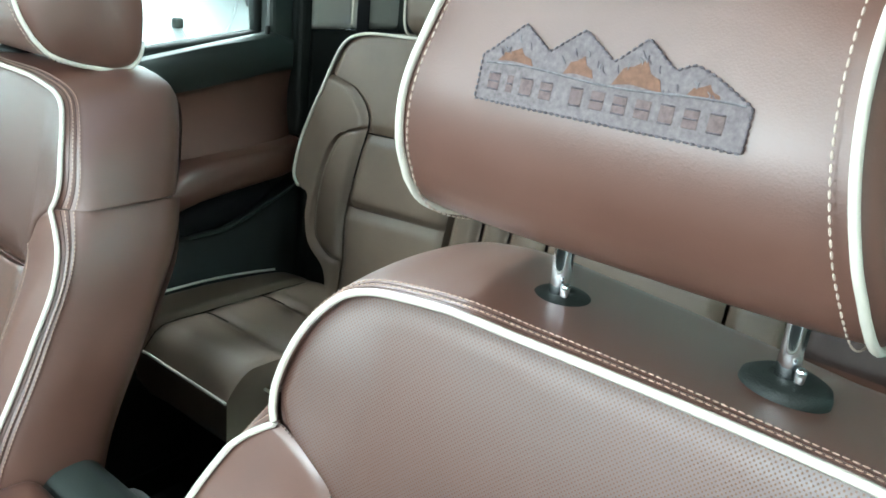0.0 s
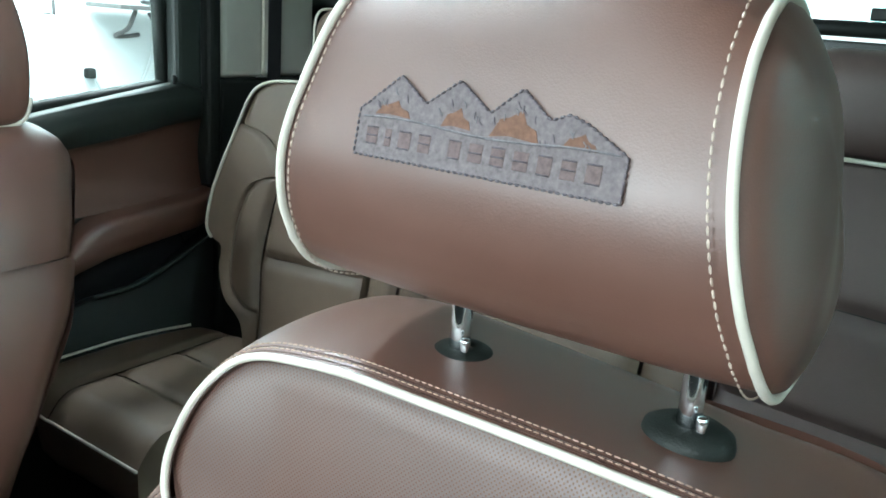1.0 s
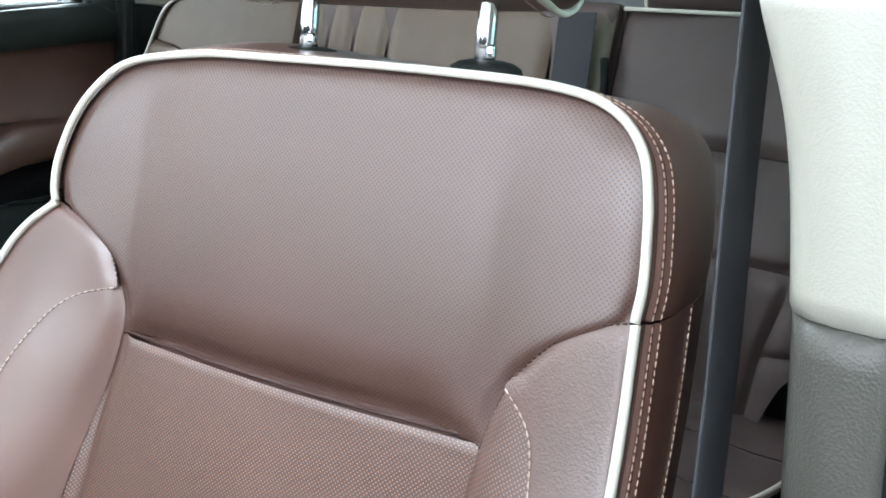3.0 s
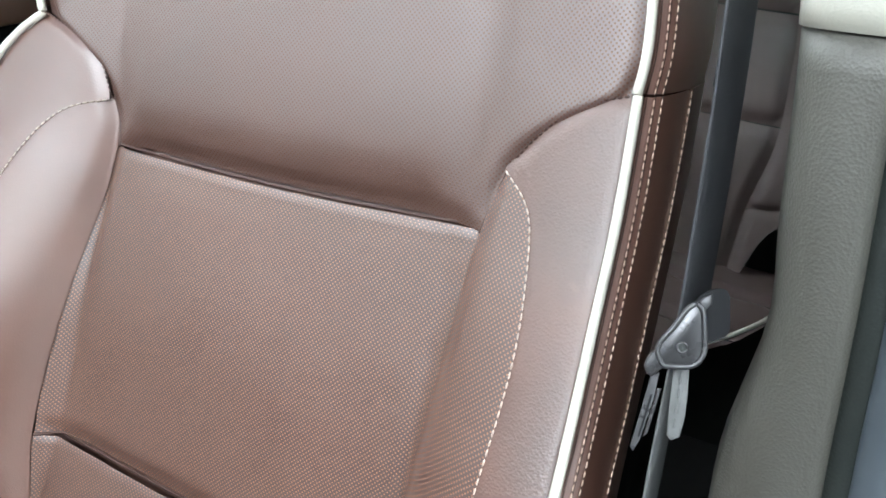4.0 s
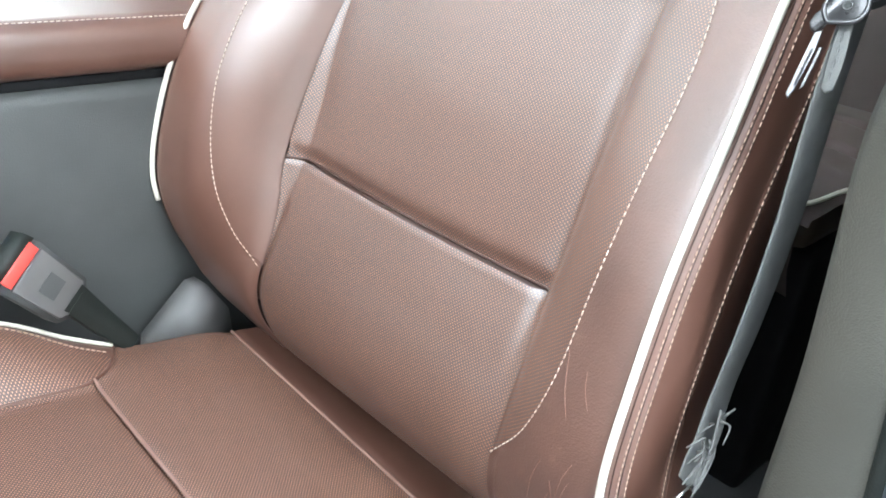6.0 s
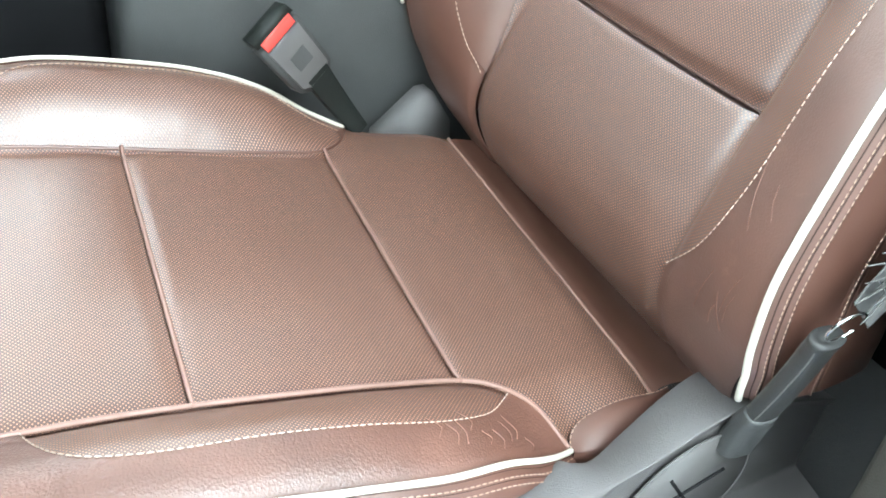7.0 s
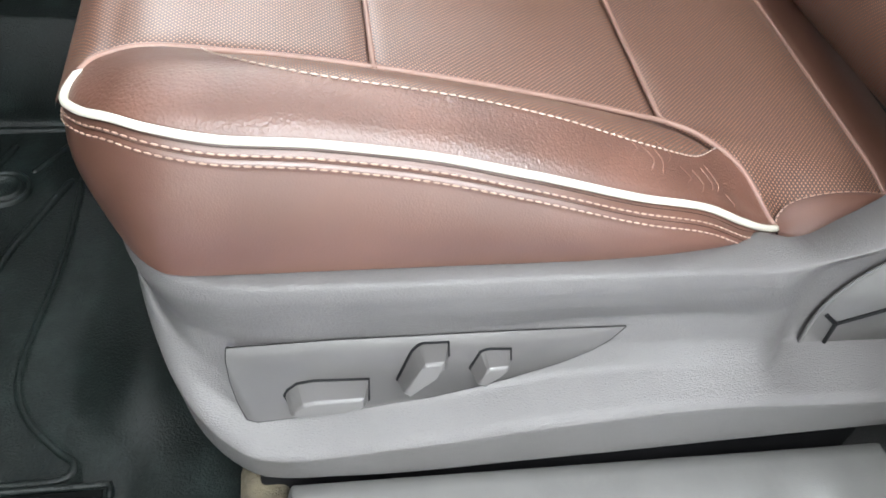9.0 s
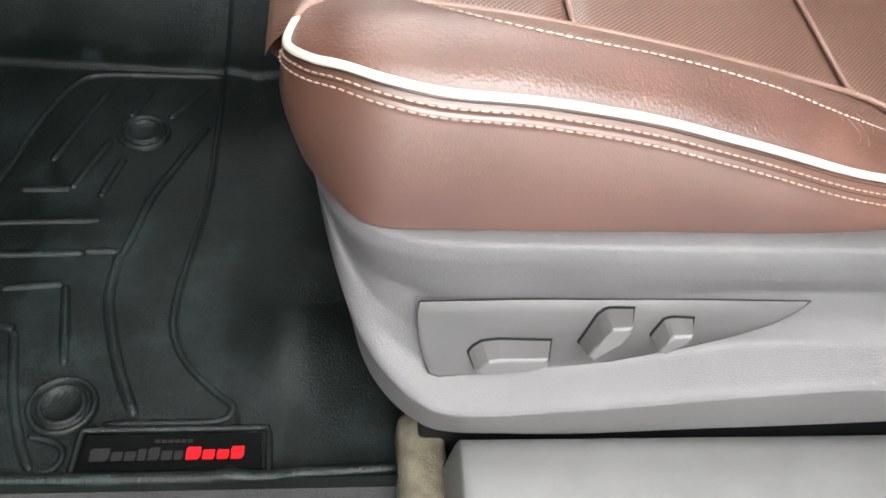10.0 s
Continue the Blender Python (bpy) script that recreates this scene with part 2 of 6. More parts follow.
CONCRETE = surface("workshop_floor", (0.17, 0.17, 0.165), 0.55, vary=0.15, scale=3, fine=120, bump=0.1)
CABLE = surface("white_cable", (0.62, 0.64, 0.64), 0.5, vary=0.05, bump=0.0)
YELLOW = surface("yellow_plastic", (0.65, 0.55, 0.05), 0.45, vary=0.1, bump=0.0)

GLASS, gt, gb = nodes_of("window_glass")
gb.inputs["Base Color"].default_value = (0.86, 0.95, 0.93, 1)
gb.inputs["Transmission Weight"].default_value = 1.0
gb.inputs["Roughness"].default_value = 0.0
gb.inputs["IOR"].default_value = 1.45


# ---- building helpers ----
def thing(name, at, label, category="", group="", parent=None):
    ob = new(name)
    ob.empty_display_size = 0.05
    ob.location = at
    if parent is not None:
        ob.location = Vector(at) - origin_of(parent)
        ob.parent = parent
    return tagged(ob, label, category, group)


def origin_of(ob):
    at = Vector((0, 0, 0))
    while ob is not None:
        at = at + Vector(ob.location)
        ob = ob.parent
    return at


def finish(name, mesh, material, parent, label, smooth):
    if smooth:
        mesh.polygons.foreach_set("use_smooth", [True] * len(mesh.polygons))
    mesh.materials.append(material)
    ob = new(name, mesh)
    if parent is not None:
        mesh.transform(Matrix.Translation(-origin_of(parent)))
        ob.parent = parent
    if label:
        ob["label"] = label
    return ob


def part(name, bm, material, parent=None, label="", smooth=True):
    bmesh.ops.recalc_face_normals(bm, faces=bm.faces)
    mesh = bpy.data.meshes.new(name)
    bm.to_mesh(mesh)
    bm.free()
    return finish(name, mesh, material, parent, label, smooth)


def raw(name, verts, faces, material, parent=None, label="", smooth=True, uv=None):
    mesh = bpy.data.meshes.new(name)
    mesh.from_pydata([tuple(map(float, v)) for v in verts], [], faces)
    if uv is not None:
        layer = mesh.uv_layers.new(name="UVMap")
        idx = np.zeros(len(mesh.loops), dtype=np.int32)
        mesh.loops.foreach_get("vertex_index", idx)
        layer.data.foreach_set("uv", np.asarray(uv, np.float32)[idx].ravel())
    mesh.update()
    return finish(name, mesh, material, parent, label, smooth)


def sheet(name, P, material, parent=None, label="", uv=None, flip=False, loop_u=False, loop_v=False):
    """A mesh over a grid of points P[v, u]."""
    nv, nu = P.shape[:2]
    faces = []
    for a in range(nv if loop_v else nv - 1):
        for b in range(nu if loop_u else nu - 1):
            q = (a * nu + b, a * nu + (b + 1) % nu, ((a + 1) % nv) * nu + (b + 1) % nu, ((a + 1) % nv) * nu + b)
            faces.append(q[::-1] if flip else q)
    return raw(name, P.reshape(-1, 3), faces, material, parent, label, uv=None if uv is None else uv.reshape(-1, 2))


def spline(points, n):
    """n points, evenly spaced, on a smooth curve through the given ones."""
    p = np.asarray(points, float)
    q = np.vstack([2 * p[0] - p[1], p, 2 * p[-1] - p[-2]])
    out = []
    for k in range(1, len(q) - 2):
        a, b, c, d = q[k - 1 : k + 3]
        lb = max(np.linalg.norm(c - b), 1e-9)
        ma = (c - a) / max(np.linalg.norm(b - a) + lb, 1e-9) * lb
        mb = (d - b) / max(np.linalg.norm(d - c) + lb, 1e-9) * lb
        for s in np.linspace(0, 1, 24, endpoint=False):
            h = s * s
            out.append((2 * s * h - 3 * h + 1) * b + (s * h - 2 * h + s) * ma + (-2 * s * h + 3 * h) * c + (s * h - h) * mb)
    out.append(p[-1])
    return even(np.array(out), n)


def even(p, n):
    d = np.r_[0, np.cumsum(np.linalg.norm(np.diff(p, axis=0), axis=1))]
    s = np.linspace(0, d[-1], n)
    return np.stack([np.interp(s, d, p[:, k]) for k in range(p.shape[1])], 1)


def keyed(pairs):
    """A smooth function through (x, value) pairs."""
    xs, ys = np.array(pairs, float).T
    m = np.gradient(ys, xs)

    def f(x):
        x = np.clip(np.asarray(x, float), xs[0], xs[-1])
        k = np.clip(np.searchsorted(xs, x) - 1, 0, len(xs) - 2)
        h = xs[k + 1] - xs[k]
        s = (x - xs[k]) / h
        return ((2 * s**3 - 3 * s**2 + 1) * ys[k] + (s**3 - 2 * s**2 + s) * h * m[k]
                + (-2 * s**3 + 3 * s**2) * ys[k + 1] + (s**3 - s**2) * h * m[k + 1])

    return f


def frames_along(p):
    t = np.gradient(p, axis=0)
    t /= np.maximum(np.linalg.norm(t, axis=1, keepdims=True), 1e-9)
    up = np.array([0.0, 0.0, 1.0]) if abs(t[0][2]) < 0.9 else np.array([1.0, 0.0, 0.0])
    n = np.cross(t[0], up)
    n /= np.linalg.norm(n)
    N = [n]
    for k in range(1, len(p)):
        n = N[-1] - t[k] * (N[-1] @ t[k])
        N.append(n / max(np.linalg.norm(n), 1e-9))
    N = np.array(N)
    return t, N, np.cross(t, N)


def tube_points(p, r, sides=8):
    t, n, b = frames_along(p)
    r = np.broadcast_to(r, (len(p),))
    a = np.linspace(0, 2 * math.pi, sides, endpoint=False)
    return p[:, None] + r[:, None, None] * (np.cos(a)[None, :, None] * n[:, None] + np.sin(a)[None, :, None] * b[:, None])


def tube(name, p, r, material, parent=None, label="", sides=8):
    P = tube_points(np.asarray(p, float), r, sides)
    nv = len(P)
    verts = list(P.reshape(-1, 3)) + [P[0].mean(0), P[-1].mean(0)]
    faces = []
    for a in range(nv - 1):
        for b in range(sides):
            c = (b + 1) % sides
            faces.append((a * sides + b, a * sides + c, (a + 1) * sides + c, (a + 1) * sides + b))
    e = nv * sides
    for b in range(sides):
        c = (b + 1) % sides
        faces += [(e, c, b), (e + 1, (nv - 1) * sides + b, (nv - 1) * sides + c)]
    return raw(name, verts, faces, material, parent, label)


def stitches(name, p, material, parent=None, label="", length=0.0044, gap=0.0009, r=0.00055):
    """A row of short raised threads along a line of points."""
    p = np.asarray(p, float)
    total = np.linalg.norm(np.diff(p, axis=0), axis=1).sum()
    n = max(int(total / (length + gap)), 1)
    q = even(p, n * 4 + 1)
    verts, faces = [], []
    for k in range(n):
        a, m, b = q[4 * k], (q[4 * k + 1] + q[4 * k + 2]) / 2, q[4 * k + 3]
        P = tube_points(np.array([a, a * 0.6 + m * 0.4, m, b * 0.6 + m * 0.4, b]), np.array([0.35, 1, 1.1, 1, 0.35]) * r, 5)
        e = len(verts)
        verts += list(P.reshape(-1, 3))
        for i in range(4):
            for j in range(5):
                c = (j + 1) % 5
                faces.append((e + i * 5 + j, e + i * 5 + c, e + (i + 1) * 5 + c, e + (i + 1) * 5 + j))
    return raw(name, verts, faces, material, parent, label)


def box(size, at=(0, 0, 0), bevel=0.004, turn=None, segments=3):
    bm = bmesh.new()
    bmesh.ops.create_cube(bm, size=1)
    bmesh.ops.scale(bm, vec=size, verts=bm.verts)
    if bevel:
        bmesh.ops.bevel(bm, geom=bm.edges[:], offset=min(bevel, min(size) * 0.48), segments=segments, affect="EDGES", profile=0.5)
    m = Matrix.Translation(at) @ (turn.to_4x4() if turn is not None else Matrix.Identity(4))
    bmesh.ops.transform(bm, matrix=m, verts=bm.verts)
    return bm


def prism(outline, depth, to_world, bevel=0.0, segments=2):
    """An outline in its own plane, given thickness along the plane's normal, and turned into the world."""
    bm = bmesh.new()
    low = [bm.verts.new((x, y, 0)) for x, y in outline]
    high = [bm.verts.new((x, y, depth)) for x, y in outline]
    n = len(low)
    bm.faces.new(low[::-1])
    top = bm.faces.new(high)
    for k in range(n):
        bm.faces.new((low[k], low[(k + 1) % n], high[(k + 1) % n], high[k]))
    if bevel:
        bmesh.ops.bevel(bm, geom=list(top.edges), offset=bevel, segments=segments, affect="EDGES", profile=0.5)
    bmesh.ops.transform(bm, matrix=to_world, verts=bm.verts)
    return bm


def plane_at(at, ex, ey):
    """The pose of a plane with its x along ex and its y near ey."""
    ex = Vector(ex).normalized()
    ez = ex.cross(Vector(ey)).normalized()
    ey = ez.cross(ex)
    m = Matrix((ex, ey, ez)).transposed().to_4x4()
    return Matrix.Translation(at) @ m


def ribbon(name, p, width, across, material, parent=None, label="", thick=0.0014):
    """A band of webbing along points p, its width along the given directions."""
    p = np.asarray(p, float)
    w = np.asarray(across, float)
    if w.ndim == 1:
        w = np.broadcast_to(w, p.shape)
    t = np.gradient(p, axis=0)
    t /= np.linalg.norm(t, axis=1, keepdims=True)
    w = w - t * (w * t).sum(1, keepdims=True)
    w /= np.linalg.norm(w, axis=1, keepdims=True)
    n = np.cross(t, w)
    width = np.broadcast_to(width, (len(p),))[:, None]
    ring = [(-0.5, -0.35), (-0.46, -0.5), (0.46, -0.5), (0.5, -0.35), (0.5, 0.35), (0.46, 0.5), (-0.46, 0.5), (-0.5, 0.35)]
    P = np.stack([p + a * width * w + b * thick * n for a, b in ring], 1)
    return sheet(name, P, material, parent, label, loop_u=True)

TINTED, tt, tb = nodes_of("tinted_glass")
tb.inputs["Base Color"].default_value = (0.55, 0.80, 0.76, 1)
tb.inputs["Transmission Weight"].default_value = 1.0
tb.inputs["Roughness"].default_value = 0.0
tb.inputs["IOR"].default_value = 1.45


# ---- the front seats ----
CREASE = surface("crease_leather", (0.20, 0.105, 0.078), 0.42, vary=0.1, scale=40, fine=700, bump=0.2)
# lightened both for wear and for the highlight along the seam edges
BROWNLIGHT = surface("seam_leather", (0.29, 0.175, 0.14), 0.38, vary=0.1, scale=40, fine=700, bump=0.2)

# x runs to the rear of the cab, y to the passenger's side, z up from the floor
def drawn_in(points, f=0.90):
    return [(x if x > -0.2 else -0.2 + (x + 0.2) * f, *more) for x, *more in points]


back_mid = keyed([(0.27, 0.285), (0.30, 0.262), (0.33, 0.240), (0.36, 0.227), (0.385, 0.226), (0.41, 0.234), (0.45, 0.253), (0.51, 0.281),
                  (0.62, 0.314), (0.70, 0.338), (0.76, 0.354), (0.82, 0.366), (0.88, 0.378), (0.945, 0.393)])
back_wing = keyed([(0.27, 0.0), (0.34, 0.0), (0.375, 0.004), (0.41, 0.020), (0.45, 0.040), (0.50, 0.054), (0.56, 0.058), (0.61, 0.052), (0.66, 0.042),
                   (0.71, 0.032), (0.76, 0.020), (0.83, 0.011), (0.90, 0.008), (0.945, 0.0)])


def back_at(y, z):
    s = np.clip((np.abs(y) - 0.150) / 0.100, 0, 1.25)
    return np.stack([back_mid(z) - back_wing(z) * np.where(y > 0, 1.3, 1.0) * np.sin(np.minimum(s, 1) * math.pi / 2), y, z], -1)


cush_mid = keyed(drawn_in([(-0.320, 0.288), (-0.317, 0.307), (-0.310, 0.328), (-0.298, 0.343), (-0.275, 0.350), (-0.20, 0.350), (-0.12, 0.342), (-0.02, 0.326),
                  (0.07, 0.309), (0.15, 0.297), (0.20, 0.292), (0.235, 0.285), (0.252, 0.281), (0.270, 0.278), (0.29, 0.272), (0.31, 0.264)]))
corner_sink = keyed([(-0.40, 0.0), (0.03, 0.0), (0.075, 0.006), (0.11, 0.015), (0.147, 0.024), (0.19, 0.016), (0.24, 0.005), (0.27, 0.002), (0.31, 0.0)])
wing_out = keyed(drawn_in([(-0.32, 0.0), (-0.29, 0.007), (-0.26, 0.016), (-0.20, 0.023), (-0.10, 0.023), (0.00, 0.022), (0.07, 0.016), (0.12, 0.004), (0.15, 0.0), (0.26, 0.0)]))
wing_in = keyed(drawn_in([(-0.32, 0.0), (-0.29, 0.016), (-0.26, 0.032), (-0.20, 0.043), (-0.10, 0.046), (-0.03, 0.044), (0.03, 0.033), (0.075, 0.013), (0.11, 0.002), (0.26, 0.0)]))


def cush_at(x, y):
    out = np.clip((-y - 0.140) / 0.062, 0, 2) * 1.05
    inn = np.clip((y - 0.158) / 0.060, 0, 2)
    rise = wing_out(x) * np.sin(np.minimum(out, 1.8) * math.pi / 2) + wing_in(x) * np.sin(np.minimum(inn, 1.2) * math.pi / 2)
    low = np.clip((-y - 0.150) / 0.050, 0, 1)
    return np.stack([x, y, cush_mid(x) + 0.073 * y + rise - corner_sink(x) * low * low * (3 - 2 * low)], -1)


def spread(n):
    t = np.linspace(0, 1, n)
    return 0.55 * t + 0.45 * (0.5 - 0.5 * np.cos(math.pi * t))


def panel(name, L, R, at, inward, material, parent, nu=44, edges="lrbt", groove=0.005, wide=0.009, puff=0.0, label="", foot=0, head=0):
    """An upholstery panel between two lines on a seat's surface, drawn in along its seams."""
    u, nv = spread(nu), len(L)
    v = np.linspace(0, 1, nv)
    flat = L[:, None] * (1 - u)[None, :, None] + R[:, None] * u[None, :, None]
    P = at(flat[..., 0], flat[..., 1])
    across = np.linalg.norm(R - L, axis=1)[:, None]
    down = np.linalg.norm(np.diff(flat, axis=0), axis=2).sum(0)[None, :]
    d = np.zeros(P.shape[:2])
    for key, dist in (("l", u[None] * across), ("r", (1 - u)[None] * across), ("b", v[:, None] * down), ("t", (1 - v)[:, None] * down)):
        if key in edges:
            d = d + groove * np.exp(-((dist / wide) ** 2))
    if foot:
        d = d + 0.006 * np.exp(-((u[None] * across / 0.008) ** 2)) * np.clip((foot - np.arange(nv)[:, None]) / 4.0, 0, 1)
    if head:
        d = d + groove * 1.2 * np.exp(-((u[None] * across / 0.006) ** 2)) * np.clip((np.arange(nv)[:, None] - (nv - head)) / 3.0, 0, 1)
    if puff:
        d = d - puff * (np.sin(math.pi * u)[None] * np.sin(math.pi * v)[:, None]) ** 0.7
    P = P + np.minimum(d, groove * 1.2)[..., None] * np.asarray(inward)
    return sheet(name, P, material, parent, label, uv=flat)


def on_back(p, lift=0.0):
    q = np.asarray(p, float)
    return back_at(q[:, 0], q[:, 1]) - np.array([lift, 0, 0])


def on_cush(p, lift=0.0):
    q = np.asarray(p, float)
    return cush_at(q[:, 0], q[:, 1]) + np.array([0, 0, lift])


# the lines of the backrest, as (y, z); the door's side has negative y
OUT_LOW = [(-0.266, 0.345), (-0.268, 0.360), (-0.270, 0.380), (-0.267, 0.45), (-0.262, 0.55), (-0.257, 0.65), (-0.250, 0.75), (-0.244, 0.826)]
TOP_RIM = [(-0.243, 0.828), (-0.2435, 0.846), (-0.241, 0.870), (-0.237, 0.892), (-0.230, 0.911), (-0.217, 0.926), (-0.198, 0.936), (-0.171, 0.941),
           (-0.137, 0.943), (-0.05, 0.944), (0.05, 0.943), (0.10, 0.942), (0.145, 0.937), (0.170, 0.9325), (0.188, 0.925), (0.202, 0.912), (0.214, 0.894),
           (0.224, 0.868), (0.2285, 0.846), (0.2265, 0.830), (0.2215, 0.8205)]
IN_LOW = [(0.258, 0.345), (0.266, 0.360), (0.286, 0.385), (0.299, 0.45), (0.300, 0.55), (0.292, 0.65), (0.278, 0.74), (0.2595, 0.784), (0.2435, 0.802), (0.229, 0.8135), (0.2215, 0.8185)]
# the same rims a hand's width behind the piping, where no seam draws them in
IN_LOW_REAR = IN_LOW[:5] + [(0.291, 0.65), (0.271, 0.74), (0.2585, 0.784), (0.2515, 0.802), (0.2465, 0.8135), (0.2440, 0.8185)]
TOP_RIM_REAR = TOP_RIM[:-6] + [(0.203, 0.913), (0.217, 0.896), (0.231, 0.868), (0.2375, 0.846), (0.2415, 0.830), (0.2440, 0.8190)]
OUT_STITCH = [(-0.168, 0.395), (-0.192, 0.43), (-0.207, 0.48), (-0.211, 0.55), (-0.214, 0.62), (-0.214, 0.69), (-0.205, 0.738), (-0.196, 0.760), (-0.176, 0.776)]
IN_STITCH = [(0.152, 0.405), (0.182, 0.43), (0.207, 0.48), (0.222, 0.55), (0.226, 0.62), (0.220, 0.69), (0.203, 0.735), (0.184, 0.754), (0.155, 0.763)]
OUT_ARC = [(-0.176, 0.776), (-0.190, 0.795), (-0.207, 0.812), (-0.226, 0.822), (-0.243, 0.827)]
IN_ARC = [(0.155, 0.763), (0.1605, 0.776), (0.1680, 0.790), (0.1817, 0.8015), (0.1996, 0.8112), (0.2215, 0.8195)]
INSERT_OUT = [(-0.160, 0.27), (-0.166, 0.36), (-0.162, 0.45), (-0.154, 0.51), (-0.158, 0.62), (-0.166, 0.742), (-0.176, 0.776)]
INSERT_IN = [(0.145, 0.27), (0.148, 0.36), (0.156, 0.45), (0.165, 0.512), (0.160, 0.62), (0.147, 0.735), (0.155, 0.763)]


def piece_of(line, low, high, n):
    q = spline(line, 400)
    q = q[(q[:, 1] >= low - 1e-6) & (q[:, 1] <= high + 1e-6)]
    return even(q, n)


def seam_line(a, b, sag, n=80):
    t = np.linspace(0, 1, n)[:, None]
    p = np.array(a) * (1 - t) + np.array(b) * t
    p[:, 1] -= sag * np.sin(math.pi * t[:, 0])
    return p


def between(name, low, high, nv, at, inward, material, parent, **kw):
    """A panel between a lower and an upper line, each given from one side to the other."""
    n = len(low)
    u = spread(nv)
    soften = kw.pop("soften", 0)
    flat = low[None] * (1 - u)[:, None, None] + high[None] * u[:, None, None]
    for _ in range(soften):
        flat[1:-1, 1:-1] = (flat[:-2, 1:-1] + flat[2:, 1:-1] + flat[1:-1, :-2] + flat[1:-1, 2:]) / 4
    return panel(name, flat[:, 0], flat[:, -1], at, inward, material, parent, **kw) if n == 2 else rows_panel(name, flat, at, inward, material, parent, **kw)


def rows_panel(name, flat, at, inward, material, parent, edges="lrbt", groove=0.005, wide=0.009, label="", curl=0.0, curl_wide=0.02, lead=0.0):
    P = at(flat[..., 0], flat[..., 1])
    du = np.cumsum(np.pad(np.linalg.norm(np.diff(flat, axis=1), axis=2), ((0, 0), (1, 0))), axis=1)
    dv = np.cumsum(np.pad(np.linalg.norm(np.diff(flat, axis=0), axis=2), ((1, 0), (0, 0))), axis=0)
    d = np.zeros(P.shape[:2])
    for key, dist in (("l", du), ("r", du[:, -1:] - du), ("b", dv), ("t", dv[-1:] - dv)):
        if key in edges:
            d = d + groove * np.exp(-((dist / wide) ** 2))
    d = np.minimum(d, groove * 1.2)
    if curl:
        d = d + curl * np.exp(-((dv / curl_wide) ** 2)) * np.clip((0.150 - np.abs(flat[..., 0])) / 0.03, 0, 1)
    if lead:
        d = d + lead * np.exp(-(((dv[-1:] - dv) / 0.0014) ** 2))
    P = P + d[..., None] * np.asarray(inward)
    return sheet(name, P, material, parent, label, uv=flat)


def boxing(name, rim, depth, material, parent, bulge=0.010, crown=0.0, seam2=0.056, felled=True, n=90, label="", rear=None):
    """The band of leather that runs from a rim of the backrest to its rear."""
    q = spline(rim, n)
    t = np.gradient(spline(rear, n) if rear else q, axis=0)
    t /= np.linalg.norm(t, axis=1, keepdims=True)
    out = np.stack([t[:, 1], -t[:, 0]], 1)
    if (out[n // 2] @ (q[n // 2] - np.array([0.0, 0.62]))) < 0:
        out = -out
    P = on_back(q)
    wide = on_back(spline(rear, n)) - P if rear else P * 0
    side = np.stack([np.zeros(n), out[:, 0], out[:, 1]], 1)
    ds = np.r_[np.linspace(0, 0.020, 21), np.linspace(0.024, seam2 - 0.006, 5), np.linspace(seam2 - 0.004, seam2 + 0.010, 15), np.linspace(seam2 + 0.014, depth, 10)]
    rows = []
    for d in ds:
        s = d / depth
        swell = bulge * math.sin(math.pi * s) ** 0.8 - 0.0035 * math.exp(-((d / 0.005) ** 2)) - 0.016 * max(0, (s - 0.8) / 0.2) ** 2
        swell += 0.006 * (1 - math.exp(-d / 0.012)) * (1 - s)
        swell += sum(0.0009 * math.exp(-(((d - c) / 0.0017) ** 2)) for c in ((0.0080, 0.0142, seam2) if felled else (0.0080, 0.0142)))
        swell -= sum(0.0012 * math.exp(-(((d - c) / 0.0010) ** 2)) for c in ((0.0058, 0.0112, seam2 + 0.003, seam2 + 0.0065) if felled else (0.0058, 0.0112)))
        keep = 1 - 0.75 * np.clip(out[:, 1:2], 0, 1) ** 2 * (swell > 0)
        tip = crown * np.clip(q[:, :1] / 0.12, -1, 1) * np.clip(out[:, 1:2], 0, 1) * math.sin(min(s * 1.25, 1) * math.pi / 2)
        rows.append(P + wide * (1 - math.exp(-((d / 0.014) ** 2))) + np.array([d, 0, 0]) + swell * side * keep + tip * np.array([0, 0, 1.0]))
    R = np.array(rows)
    sheet(name, R, material, parent, label, uv=np.stack(np.meshgrid(np.linspace(0, 1, n), ds), -1))

    def along(d, lift=0.0006):
        k = int(np.clip(np.searchsorted(ds, d) - 1, 0, len(ds) - 2))
        f = (d - ds[k]) / (ds[k + 1] - ds[k])
        return R[k] * (1 - f) + R[k + 1] * f + lift * side

    return along


def headrest_profile():
    return [(0.383, 1.024), (0.371, 1.05), (0.3665, 1.085), (0.3745, 1.125), (0.386, 1.160), (0.404, 1.186), (0.432, 1.197), (0.466, 1.192), (0.494, 1.170),
            (0.510, 1.130), (0.516, 1.075), (0.513, 1.025), (0.503, 0.995), (0.480, 0.987), (0.450, 0.991), (0.420, 0.998), (0.398, 1.008), (0.383, 1.024)]


half_wide = keyed([(0.98, 0.133), (1.0, 0.1365), (1.03, 0.1355), (1.075, 0.130), (1.11, 0.121), (1.15, 0.108), (1.175, 0.096), (1.20, 0.085)])


